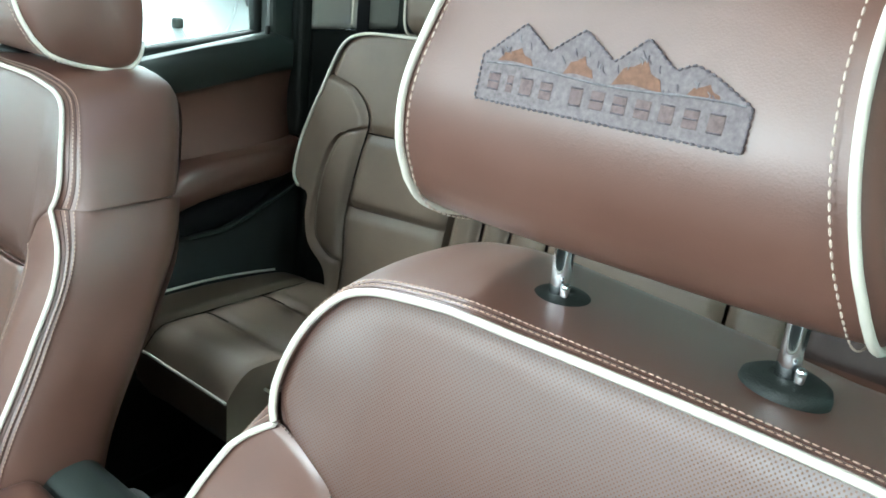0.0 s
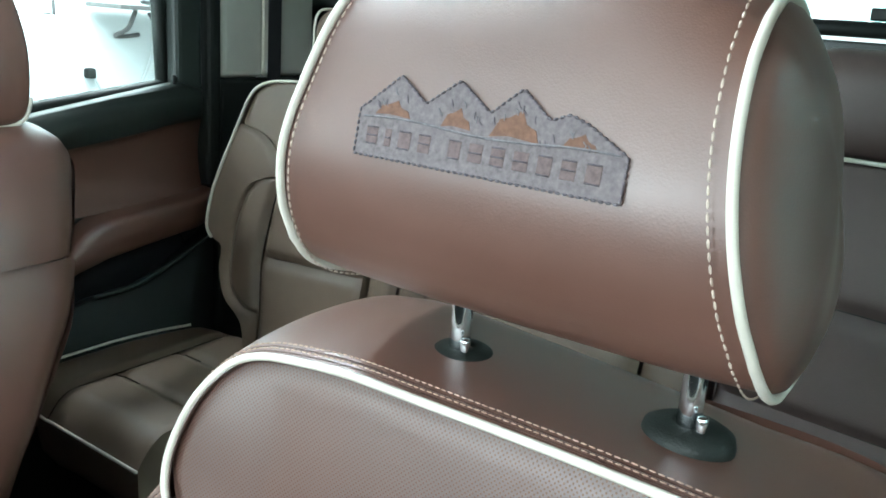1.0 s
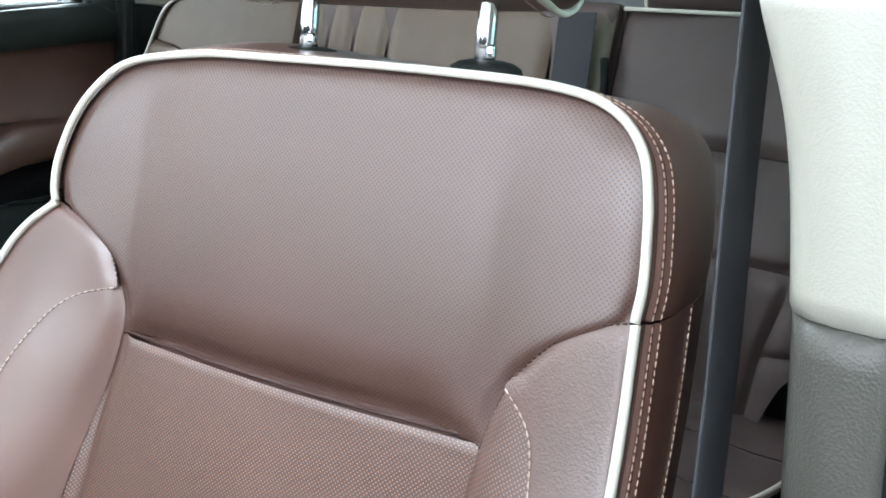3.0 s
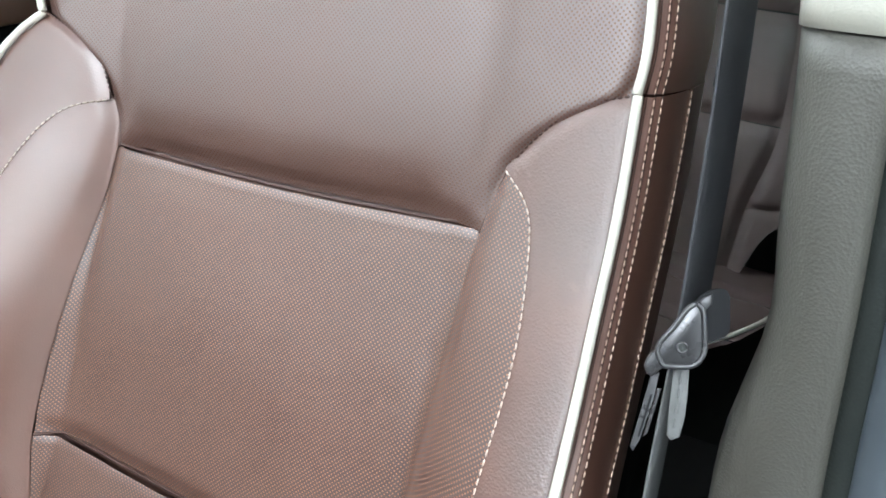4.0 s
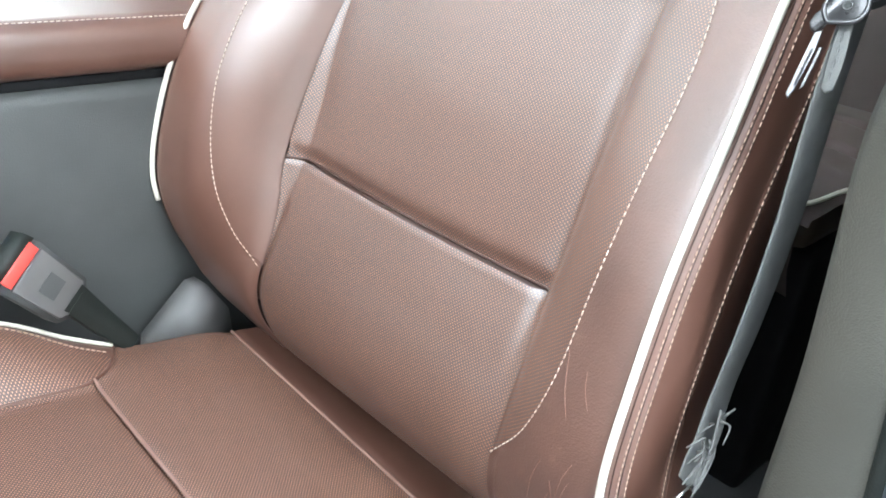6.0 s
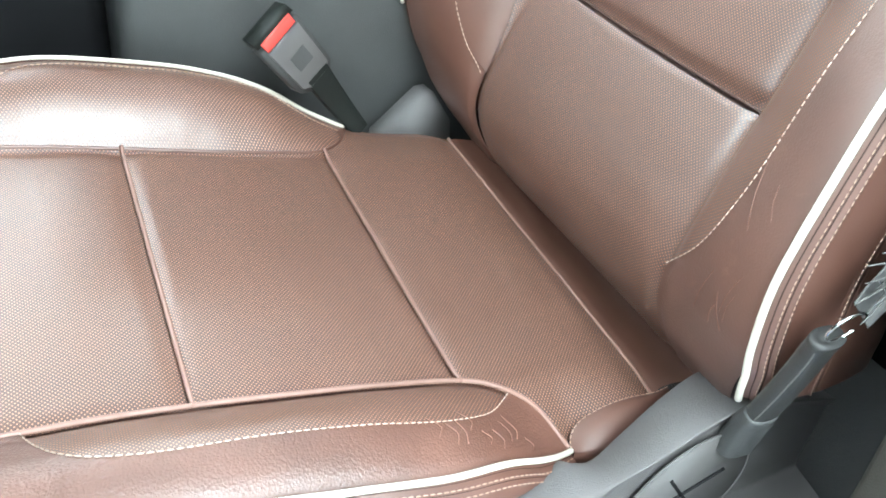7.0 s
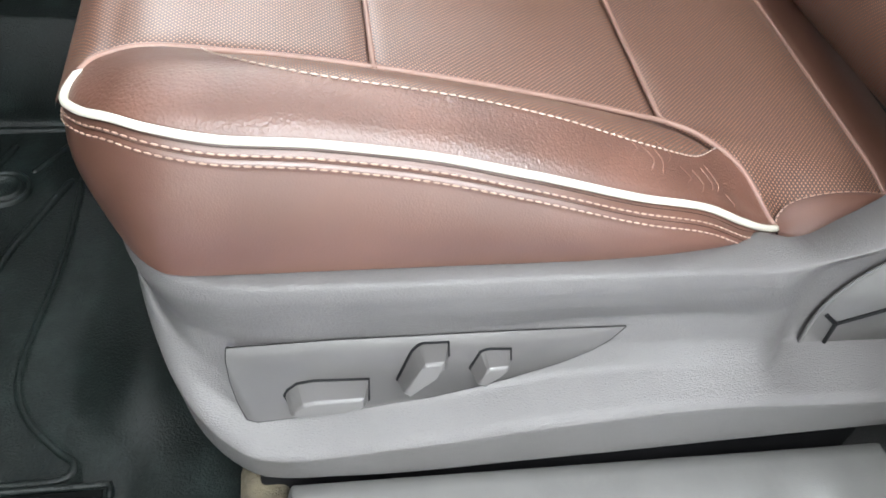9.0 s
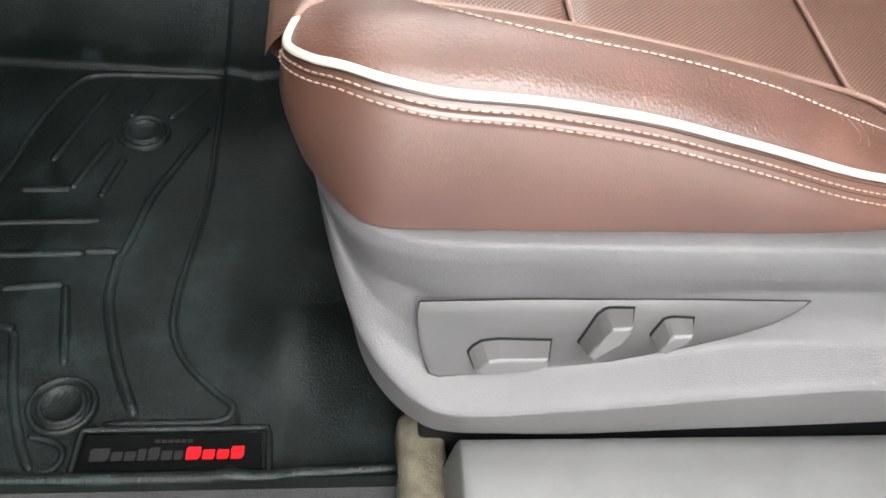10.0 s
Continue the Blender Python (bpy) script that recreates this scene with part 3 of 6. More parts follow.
def headrest(parent):
    loop = spline(headrest_profile(), 97)[:-1]
    w = half_wide(loop[:, 1])
    w_out = keyed([(0.98, 0.133), (1.0, 0.136), (1.02, 0.1325), (1.05, 0.1245), (1.08, 0.1175), (1.12, 0.111), (1.15, 0.1095), (1.175, 0.109), (1.20, 0.107)])(loop[:, 1])
    drop = 0.024 * np.clip((loop[:, 1] - 1.13) / 0.06, 0, 1) ** 1.3
    u = np.sin(np.linspace(-1, 1, 41) * math.pi / 2)
    lean = 0.002 * np.clip((loop[:, 0] - 0.40) / 0.10, 0, 1) ** 1.2
    mid = np.array([0.440, 1.09])
    P = np.zeros((len(loop), len(u), 3))
    for k, (x, z) in enumerate(loop):
        bulge = 0.003 * (1 - u**4)
        way = np.array([x, z]) - mid
        way /= np.linalg.norm(way)
        P[k, :, 0], P[k, :, 1], P[k, :, 2] = x + way[0] * bulge, np.where(u < 0, u * (w_out[k] - lean[k]), u * (w[k] - lean[k])), z + way[1] * bulge - drop[k] * np.where(u < 0, -u, 0) ** 3
    rest = sheet("headrest", P, LEATHER, parent, "brown leather headrest with embroidered badge and cream piping", loop_v=True, uv=np.stack([P[..., 1], P[..., 2]], -1))
    for side in (-1, 1):
        half = (w if side > 0 else w_out) - 0.002 * np.clip((loop[:, 0] - 0.40) / 0.10, 0, 1) ** 1.2
        level = loop[:, 1] - drop * (side < 0)
        rim = np.stack([loop[:, 0], side * half, level], 1)
        rings = [rim]
        for s in np.linspace(0.03, 1, 14):
            centre = np.array([mid[0] + 0.012, side * 0.114, mid[1]])
            ring = rim * (1 - s) + centre * s
            ring[:, 1] = rim[:, 1] * (1 - s) + centre[1] * s + side * 0.027 * math.sin(s * math.pi / 2) ** 0.55
            rings.append(ring)
        sheet("side_panel", np.array(rings), LEATHER, rest, loop_u=True, flip=side > 0)
        closed = np.vstack([rim, rim[:1]])
        outward = closed - np.array([mid[0], 0, mid[1]])
        outward[:, 1] = 0
        outward /= np.linalg.norm(outward, axis=1, keepdims=True)
        pipe = (closed + outward * 0.002 + np.array([0, side * 0.001, 0]))[:-1]
        hidden = (pipe[:, 0] > 0.478) & (pipe[:, 2] > 1.02)
        pipe = np.roll(pipe, -(np.flatnonzero(hidden)[-1] + 1), axis=0)[: int((~hidden).sum())]
        tube("piping", pipe, 0.0026, PIPING, rest, "cream piping")
        inner = np.stack([loop[:, 0], side * (half - 0.0078), level + 0.2 * (loop[:, 1] - level)], 1)
        inner = np.vstack([inner, inner[:1]]) + outward * 0.0048
        stitches("stitching", inner, THREAD, rest, "cream stitching", r=0.0006)
    return rest


def badge(rest):
    """The embroidered badge: peaks over a band of bars."""
    to = plane_at((0.3613, 0.0755, 1.0845), (0, -1, 0), (0.19, 0, 1))
    shape = [(0, 0), (0.147, 0), (0.147, 0.020), (0.127, 0.031), (0.117, 0.0345), (0.108, 0.0305), (0.092, 0.043), (0.077, 0.030), (0.058, 0.043),
             (0.040, 0.030), (0.023, 0.042), (0.004, 0.026), (0, 0.024)]
    m = to @ pose(0, 0, -0.007)
    part("badge", prism(shape, 0.0003 + 0.0065, m, 0.0003), EMBROIDER, rest, "grey embroidered mountain badge", smooth=False)

    def at(x, y, h=0.0004):
        return m @ Vector((x, y, 0.0065 + h))

    edge = even(np.array([at(x, y) for x, y in shape + shape[:1]]), 160)
    stitches("badge_border", edge, BADGEDARK, rest, "dark satin-stitched border", length=0.0030, gap=0.0004, r=0.0007)
    tube("badge_border", np.array([at(x, 0.0195 + 0.0012 * math.sin(x * 60)) for x in np.linspace(0.003, 0.144, 40)]), 0.0006, EMBROIDERPALE, rest, sides=5)
    rnd = random.Random(8)
    for a, b, w, h in ((0.021, 0.0255, 0.022, 0.008), (0.059, 0.0255, 0.017, 0.010), (0.091, 0.0265, 0.026, 0.014), (0.124, 0.0235, 0.017, 0.007)):
        outline = [(a - w / 2, b - h / 2), (a - w * 0.1, b - h * 0.38), (a + w / 2, b - h / 2), (a + w * 0.42, b - h * 0.1), (a + w * 0.22, b + h * 0.05), (a + w * 0.1, b + h / 2), (a - w * 0.12, b + h * 0.2), (a - w * 0.32, b + h * 0.12)]
        part("patch", prism(outline, 0.0006 + 0.0065, m, 0.0002), BADGETAN, rest, "tan thread patch on the badge", smooth=False)
    # pale threads that run down the slopes of the peaks
    for x0, y0 in ((0.023, 0.040), (0.058, 0.041), (0.092, 0.041), (0.117, 0.033)):
        for k in range(7):
            x = x0 + rnd.uniform(-0.013, 0.015)
            y = y0 - 0.7 * abs(x - x0) - rnd.uniform(0.002, 0.006)
            stitches("badge_thread", np.array([at(x, y), at(x + rnd.uniform(-0.001, 0.003), y - 0.0025), at(x + rnd.uniform(0, 0.004), y - 0.005)]), EMBROIDERPALE if k % 2 else BADGEDARK, rest, length=0.0045, gap=0.0006, r=0.0004)
    x = 0.0065
    for k in range(11):
        if k == 4:
            x += 0.0062
        w = (0.0072, 0.0040, 0.0076, 0.0072, 0.0070, 0.0076, 0.0074, 0.0078, 0.0072, 0.0074, 0.0074)[k]
        part("bar", prism([(x, 0.0062), (x + w, 0.0062), (x + w, 0.0150), (x, 0.0150)], 0.0005 + 0.0065, m, 0.0002), BADGEBROWN, rest, smooth=False)
        for y in (0.0064, 0.0106, 0.0148)[k % 2::2 if k % 3 else 1]:
            tube("bar_edge", np.array([at(x + 0.0004, y, 0.0006), at(x + w / 2, y, 0.0006), at(x + w - 0.0004, y, 0.0006)]), 0.0004, BADGEDARK, rest, sides=4)
        x += w + 0.0046


def backrest(parent):
    inward = (1, 0, 0)
    back = parent
    s1 = seam_line((-0.166, 0.737), (0.147, 0.730), 0.004)
    s2 = seam_line((-0.154, 0.505), (0.165, 0.507), 0.003)
    s0 = seam_line((-0.160, 0.275), (0.145, 0.275), 0.0)
    # insert panels, each between two cross seams
    def insert(name, low, high, z0, z1, lead, material):
        nv = 70
        L, R = piece_of(INSERT_OUT, z0[0], z1[0], nv), piece_of(INSERT_IN, z0[1], z1[1], nv)
        u = spread(60)
        flat = L[:, None] * (1 - u)[None, :, None] + R[:, None] * u[None, :, None]
        v = np.linspace(0, 1, nv)[:, None]
        sag_low = np.interp(u, np.linspace(0, 1, len(low)), low[:, 1] - np.linspace(low[0, 1], low[-1, 1], len(low)))
        sag_high = np.interp(u, np.linspace(0, 1, len(high)), high[:, 1] - np.linspace(high[0, 1], high[-1, 1], len(high)))
        flat[..., 1] += sag_low[None] * (1 - v) + sag_high[None] * v
        return rows_panel(name, flat, back_at, inward, material, back, edges="lrb", groove=0.006, wide=0.009, curl=0.003, curl_wide=0.022, lead=lead)

    insert("middle_insert", s2, s1, (0.505, 0.507), (0.737, 0.730), 0.0012, PERFMID)
    insert("lower_insert", s0, s2, (0.275, 0.275), (0.505, 0.507), 0.0012, PERFMID)
    # dark tubes paint the shade down in the creases between the panels
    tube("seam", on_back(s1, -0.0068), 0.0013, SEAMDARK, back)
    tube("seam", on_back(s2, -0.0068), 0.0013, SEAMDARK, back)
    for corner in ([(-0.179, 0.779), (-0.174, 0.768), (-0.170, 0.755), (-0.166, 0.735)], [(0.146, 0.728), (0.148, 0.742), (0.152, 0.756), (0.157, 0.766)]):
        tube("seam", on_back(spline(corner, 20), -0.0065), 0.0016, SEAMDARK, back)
    # upper panel under the headrest
    low = np.vstack([spline(OUT_ARC[::-1], 22)[:-1], spline([(-0.176, 0.776), (-0.170, 0.755), (-0.166, 0.737)], 8)[:-1], even(s1, 46)[:-1],
                     spline([(0.147, 0.730), (0.149, 0.748), (0.155, 0.763)], 8)[:-1], spline(IN_ARC, 22)])
    top = spline(TOP_RIM, 700)
    cuts = [(22, 0.090), (7, 0.135), (45, 0.855), (7, 0.90), (len(low) - 81, 1.0)]
    steps, at = [], 0.0
    for n, end in cuts:
        steps += list(np.linspace(at, end, n, endpoint=False))
        at = end
    steps = np.array(steps[: len(low) - 1] + [1.0])
    high = np.stack([np.interp(steps * 699, np.arange(700), top[:, k]) for k in (0, 1)], 1)
    between("upper_panel", low, high, 60, back_at, inward, PERFSOFT, back, groove=0.005, wide=0.009, curl=0.010, curl_wide=0.024, soften=600)
    # bolsters
    for side, stitch, insert_line, arc, rim, strip in ((-1, OUT_STITCH, INSERT_OUT, OUT_ARC, OUT_LOW, PERFMID), (1, IN_STITCH, INSERT_IN, IN_ARC, IN_LOW, LEATHER)):
        st = spline(stitch, 90)
        edge = piece_of(insert_line, stitch[0][1], stitch[-1][1], 90)
        panel("bolster_strip", edge, st, back_at, inward, strip, back, nu=22, edges="l", groove=0.005, wide=0.008)
        foot = piece_of(insert_line, 0.29, stitch[0][1], 20)
        L = np.vstack([foot[:-1], st[:-1], spline(arc, 24)])
        n = len(L)
        R = spline(rim, n)
        R[0] = (side * 0.235, 0.30)
        R[:14] = spline([(side * 0.225, 0.29), (side * 0.245, 0.315), tuple(R[13])], 14)
        panel("bolster", L, R, back_at, inward, WORN if side < 0 else LEATHER, back, nu=34, edges="rt", groove=0.0026, wide=0.005, foot=22, head=24, label="worn brown leather bolster")
        stitches("bolster_stitching", on_back(st, 0.0010), THREAD, back, "cream stitching")
        pipe = spline(rim, 110)[0 if side < 0 else 20:]
        tube("piping", on_back(np.vstack([pipe, pipe[-1] + [0.0002 * -side, 0.0012]]), 0.0020), 0.0028, PIPING, back, "cream piping")
        along = boxing("side_band", rim, 0.150, LEATHER, back, bulge=0.010 if side < 0 else 0.007, felled=side < 0, rear=None if side < 0 else IN_LOW_REAR)
        for d in (0.0080, 0.0142, 0.056) if side < 0 else (0.0080, 0.0142):
            stitches("band_stitching", along(d, 0.0003), TANTHREAD, back, length=0.0038, gap=0.0009, r=0.00050)
        # dark lines put the grooves' shade beside the stitching
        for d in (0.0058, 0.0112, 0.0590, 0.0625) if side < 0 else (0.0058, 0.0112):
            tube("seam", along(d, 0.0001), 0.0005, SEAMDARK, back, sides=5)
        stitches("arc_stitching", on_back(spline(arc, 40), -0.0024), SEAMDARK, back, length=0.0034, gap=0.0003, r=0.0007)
    tube("piping", on_back(spline(TOP_RIM, 160), 0.0020), 0.0028, PIPING, back, "cream piping")
    along = boxing("top_band", TOP_RIM, 0.145, LEATHER, back, bulge=0.011, crown=0.010, felled=False, n=140, rear=TOP_RIM_REAR)
    for d in (0.0080, 0.0142):
        stitches("band_stitching", along(d, 0.0003), TANTHREAD, back, length=0.0038, gap=0.0009, r=0.00050)
    for d in (0.0058, 0.0112):
        tube("seam", along(d, 0.0001), 0.0005, SEAMDARK, back, sides=5)
    # the foam under the panels closes the seams
    A, B = spline(OUT_LOW, 90), spline(IN_LOW, 90)
    u = np.linspace(0, 1, 50)
    flat = A[:, None] * (1 - u)[None, :, None] + B[:, None] * u[None, :, None]
    sheet("foam", back_at(flat[..., 0], flat[..., 1]) + np.array([0.0210, 0, 0]), LEATHER, back)
    rnd = random.Random(5)
    for k in range(7):
        y, z = -0.205 - rnd.uniform(0, 0.038), 0.385 + rnd.uniform(0, 0.11)
        run, tilt = rnd.uniform(0.012, 0.045), rnd.uniform(-0.35, 0.5)
        q = spline([(y, z), (y + tilt * run * 0.5 + 0.002, z + run * 0.5), (y + tilt * run, z + run)], 10)
        tube("crease", on_back(q, 0.0003), np.r_[0.0001, np.full(8, rnd.uniform(0.0002, 0.0004)), 0.0001], CREASE, back, sides=5)
    # rear shell
    rim = np.vstack([spline(OUT_LOW, 30)[:-1], spline(TOP_RIM, 60)[:-1], spline(IN_LOW[::-1], 30)])
    rear = on_back(rim) + np.array([0.146, 0, 0])
    mid = np.array([0.49, 0, 0.62])
    rings = [rear * (1 - s) + np.array([0, mid[1], mid[2]]) * s * np.array([0, 1, 1]) + np.array([1, 0, 0]) * rear[:, :1] * s * [1, 0, 0] for s in (0.04, 0.2, 0.5, 0.97)]
    for k, s in enumerate((0.04, 0.2, 0.5, 0.97)):
        rings[k] = np.stack([rear[:, 0] + 0.010 * min(s * 5, 1), rear[:, 1] * (1 - s), rear[:, 2] * (1 - s) + 0.62 * s], 1)
    sheet("back_shell", np.array(rings), LEATHER, back)


# the lines of the cushion, as (x, y)
CU_SEAM_OUT = drawn_in([(-0.292, -0.166), (-0.284, -0.153), (-0.268, -0.146), (-0.235, -0.143), (-0.18, -0.143), (-0.123, -0.145), (-0.06, -0.147), (0.01, -0.148), (0.073, -0.152),
               (0.105, -0.163), (0.132, -0.178), (0.144, -0.194), (0.147, -0.208)])
CU_RIM_OUT = drawn_in([(-0.292, -0.166), (-0.296, -0.182), (-0.289, -0.199), (-0.270, -0.216), (-0.244, -0.2295), (-0.204, -0.236), (-0.155, -0.2365), (-0.10, -0.2365), (-0.047, -0.238),
              (0.017, -0.237), (0.07, -0.229), (0.111, -0.220), (0.147, -0.208)])
CU_STITCH_OUT = drawn_in([(-0.222, -0.143), (-0.212, -0.166), (-0.198, -0.184), (-0.180, -0.194), (-0.15, -0.199), (-0.09, -0.199), (-0.03, -0.200), (0.03, -0.199), (0.075, -0.189), (0.109, -0.165)])
CU_SEAM_IN = drawn_in([(-0.292, 0.186), (-0.284, 0.176), (-0.262, 0.168), (-0.22, 0.164), (-0.124, 0.161), (-0.03, 0.161), (0.03, 0.164), (0.068, 0.170), (0.095, 0.190), (0.112, 0.222)])
CU_RIM_IN = drawn_in([(-0.292, 0.186), (-0.300, 0.205), (-0.294, 0.222), (-0.275, 0.234), (-0.24, 0.241), (-0.19, 0.243), (-0.13, 0.243), (-0.07, 0.242), (-0.015, 0.239), (0.03, 0.234), (0.075, 0.228), (0.112, 0.222)])
SKIRT_OUT = drawn_in([(-0.296, -0.155, 0.270), (-0.288, -0.190, 0.268), (-0.272, -0.216, 0.266), (-0.256, -0.236, 0.266), (-0.240, -0.246, 0.267), (-0.20, -0.249, 0.269), (-0.16, -0.250, 0.271),
             (-0.087, -0.251, 0.274), (0.0, -0.251, 0.276), (0.06, -0.245, 0.273), (0.11, -0.232, 0.258), (0.147, -0.214, 0.244)])


def cushion(parent):
    inward = (0, 0, -1)
    c = parent
    seam_o, seam_i = spline(CU_SEAM_OUT, 600), spline(CU_SEAM_IN, 600)

    def cut(line, x0, x1, n):
        q = line[(line[:, 0] >= x0 - 1e-6) & (line[:, 0] <= x1 + 1e-6)]
        return even(q, n)

    # cross seams at x = -0.123 and 0.072
    panel("middle_insert", cut(seam_o, -0.123, 0.072, 60), cut(seam_i, -0.123, 0.070, 60), cush_at, inward, PERF, c, nu=60, groove=0.0028, wide=0.007)
    # front insert, which rolls over the front edge
    lo = np.vstack([spline([(-0.2995, -0.163), (-0.2960, -0.164), (-0.2900, -0.165), (-0.2828, -0.166)], 24)[:-1], cut(seam_o, -0.28271, -0.123, 60)])
    li = np.vstack([spline([(-0.2995, 0.183), (-0.2960, 0.1845), (-0.2900, 0.186), (-0.2828, 0.186)], 24)[:-1], cut(seam_i, -0.28271, -0.123, 60)])
    panel("front_insert", lo, li, cush_at, inward, PERF, c, nu=60, edges="lrt", groove=0.0028, wide=0.007)
    # rear insert and the plain band behind it
    ro = np.vstack([cut(seam_o, 0.072, 0.147, 30)[:-1], spline([(0.147, -0.208), (0.153, -0.197), (0.166, -0.188), (0.190, -0.184), (0.215, -0.183), (0.243, -0.184)], 30)])
    ri = np.vstack([cut(seam_i, 0.070, 0.112, 30)[:-1], spline([(0.112, 0.222), (0.15, 0.224), (0.20, 0.219), (0.236, 0.209)], 30)])
    panel("rear_insert", ro, ri, cush_at, inward, PERF, c, nu=60, groove=0.0028, wide=0.007)
    bo, bi = spline([(0.243, -0.184), (0.258, -0.180), (0.28, -0.178), (0.31, -0.176)], 26), spline([(0.236, 0.209), (0.255, 0.207), (0.28, 0.205), (0.31, 0.204)], 26)
    panel("rear_band", bo, bi, cush_at, inward, LEATHER, c, nu=40, edges="b", groove=0.003, wide=0.006)
    tube("cross_seam", on_cush(np.linspace((0.2425, -0.184), (0.2355, 0.209), 60), -0.0014), 0.0016, BROWNLIGHT, c)
    q = on_cush(spline([(0.147, -0.208), (0.153, -0.197), (0.166, -0.188), (0.190, -0.184), (0.215, -0.183), (0.243, -0.184), (0.262, -0.181)], 40))
    hem = on_cush(spline([(0.149, -0.211), (0.175, -0.2145), (0.205, -0.2075), (0.235, -0.198), (0.262, -0.184)], 40))
    fold = np.sin(np.linspace(0, 1, 40) * math.pi)[:, None] ** 0.7
    rows = [q * (1 - k) + hem * k + fold * np.array([0, 0, 0.0055 * math.sin(k * math.pi) ** 0.8 - 0.002 * k]) for k in np.linspace(0, 1, 14)]
    rows += [hem + np.array([0, -0.001, -0.008]), hem + np.array([0, 0.002, -0.030])]
    sheet("gusset", np.array(rows), LEATHER, c, "pale fold at the corner of the cushion")
    stitches("gusset_stitching", q + np.array([0.0, -0.0012, 0.0016]), TANTHREAD, c, r=0.0005)
    # bolsters
    st = spline(CU_STITCH_OUT, 80)
    base = cut(seam_o, -0.2198, 0.109, 80)
    panel("bolster_strip", base, st, cush_at, inward, PERF, c, nu=20, edges="l", groove=0.004, wide=0.008)
    L = np.vstack([cut(seam_o, -0.283, -0.2198, 24)[:-1], st[:-1], cut(seam_o, 0.109, 0.147, 16)])
    R = spline(CU_RIM_OUT, len(L))
    panel("bolster", L, R, cush_at, inward, CREASED, c, nu=30, edges="r", groove=0.003, wide=0.006, label="creased brown leather bolster")
    stitches("bolster_stitching", on_cush(st, 0.0009), THREAD, c, "cream stitching")
    ist = spline([(-0.232, 0.168), (-0.222, 0.196), (-0.20, 0.218), (-0.16, 0.229), (-0.10, 0.230), (-0.04, 0.228), (0.01, 0.223), (0.06, 0.212), (0.10, 0.206)], 90)
    panel("bolster_strip", cut(seam_i, -0.232, 0.100, 90), ist, cush_at, inward, PERF, c, nu=24, edges="l", groove=0.003, wide=0.007)
    Li = np.vstack([cut(seam_i, -0.283, -0.232, 24)[:-1], ist[:-1], cut(seam_i, 0.100, 0.112, 8)])
    panel("inner_bolster", Li, spline(CU_RIM_IN, len(Li)), cush_at, inward, LEATHER, c, nu=24, edges="r", groove=0.003, wide=0.007)
    stitches("bolster_stitching", on_cush(ist, 0.0012), TANTHREAD, c, r=0.0008)
    edge = cut(seam_o, -0.28271, 0.147, 120)
    tube("seam_edge", on_cush(edge + [0.0, 0.0022], 0.0), 0.0020, BROWNLIGHT, c, "pale edge of the insert, worn and with its highlight in the colour")
    tube("seam", on_cush(cut(seam_i, -0.28271, 0.112, 120), -0.0026), 0.0016, LEATHER, c)
    for x0, x1 in ((-0.123, -0.123), (0.072, 0.070)):
        y0, y1 = cut(seam_o, x0 - 0.002, x0 + 0.002, 3)[1], cut(seam_i, x1 - 0.002, x1 + 0.002, 3)[1]
        tube("seam_edge", on_cush(np.linspace(y0, y1, 60) + [0.0020, 0], 0.0002), 0.0018, BROWNLIGHT, c, "pale edge along the seam, worn and with its highlight in the colour")
    # piping and the side of the cushion
    rim = spline(CU_RIM_OUT, 120)
    line = on_cush(rim, 0.0006) + np.array([0, -0.0015, 0])
    tube("piping", np.vstack([[line[0] + [0.010, 0.016, -0.010], line[0] + [0.004, 0.008, -0.003]], line]), 0.0024, PIPING, c, "cream piping")
    top, low = on_cush(rim), spline(SKIRT_OUT, 120)
    out = np.gradient(rim, axis=0)
    out = np.stack([out[:, 1], -out[:, 0]], 1)
    out /= np.linalg.norm(out, axis=1, keepdims=True)
    wide = np.linalg.norm(top - low, axis=1)
    fine = np.linspace(0, 0.020, 21)
    steps = [np.minimum(d, wide * 0.85 * d / 0.020) for d in fine] + [(1 - f) * np.minimum(0.020, wide * 0.85) + f * wide for f in np.linspace(0.08, 1, 12)]
    rows = []
    for d in steps:
        f = (d / wide)[:, None]
        ridge = sum(0.0009 * np.exp(-(((d - c) / 0.0016) ** 2)) for c in (0.0070, 0.0120)) - sum(0.0009 * np.exp(-(((d - c) / 0.0010) ** 2)) for c in (0.0050, 0.0098))
        swell = (0.006 * np.sin(math.pi * f[:, 0]) - 0.0035 * np.exp(-((d / 0.0045) ** 2)) + ridge)[:, None]
        rows.append(top * (1 - f) + low * f + swell * np.c_[out, np.zeros(120)])
    rows = np.array(rows)
    sheet("side_band", rows, LEATHER, c, "brown leather side of the cushion")
    for k in (7, 12):
        stitches("band_stitching", rows[k] + np.c_[out * 0.0006, np.zeros(120)], TANTHREAD, c, r=0.00055)
    # shade of the two grooves, drawn as dark lines
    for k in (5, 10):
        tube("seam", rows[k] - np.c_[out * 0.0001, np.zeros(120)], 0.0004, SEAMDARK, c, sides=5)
    irim = spline(CU_RIM_IN, 110)
    tube("piping", on_cush(irim, -0.0006) + np.array([0, 0.0016, 0]), 0.0022, PIPING, c, "cream piping")
    itop = on_cush(irim)
    ilow = itop * np.array([1, 1, 0]) + np.array([0, 0.012, 0.26])
    sheet("side_band", np.array([itop * (1 - s) + ilow * s + np.array([0, 0.006 * math.sin(math.pi * s), 0]) for s in np.linspace(0, 1, 10)]), LEATHER, c)
    # underside of the front roll
    a = np.linspace(-0.158, 0.180, 40)
    front = cush_at(np.full(40, -0.2995), a)
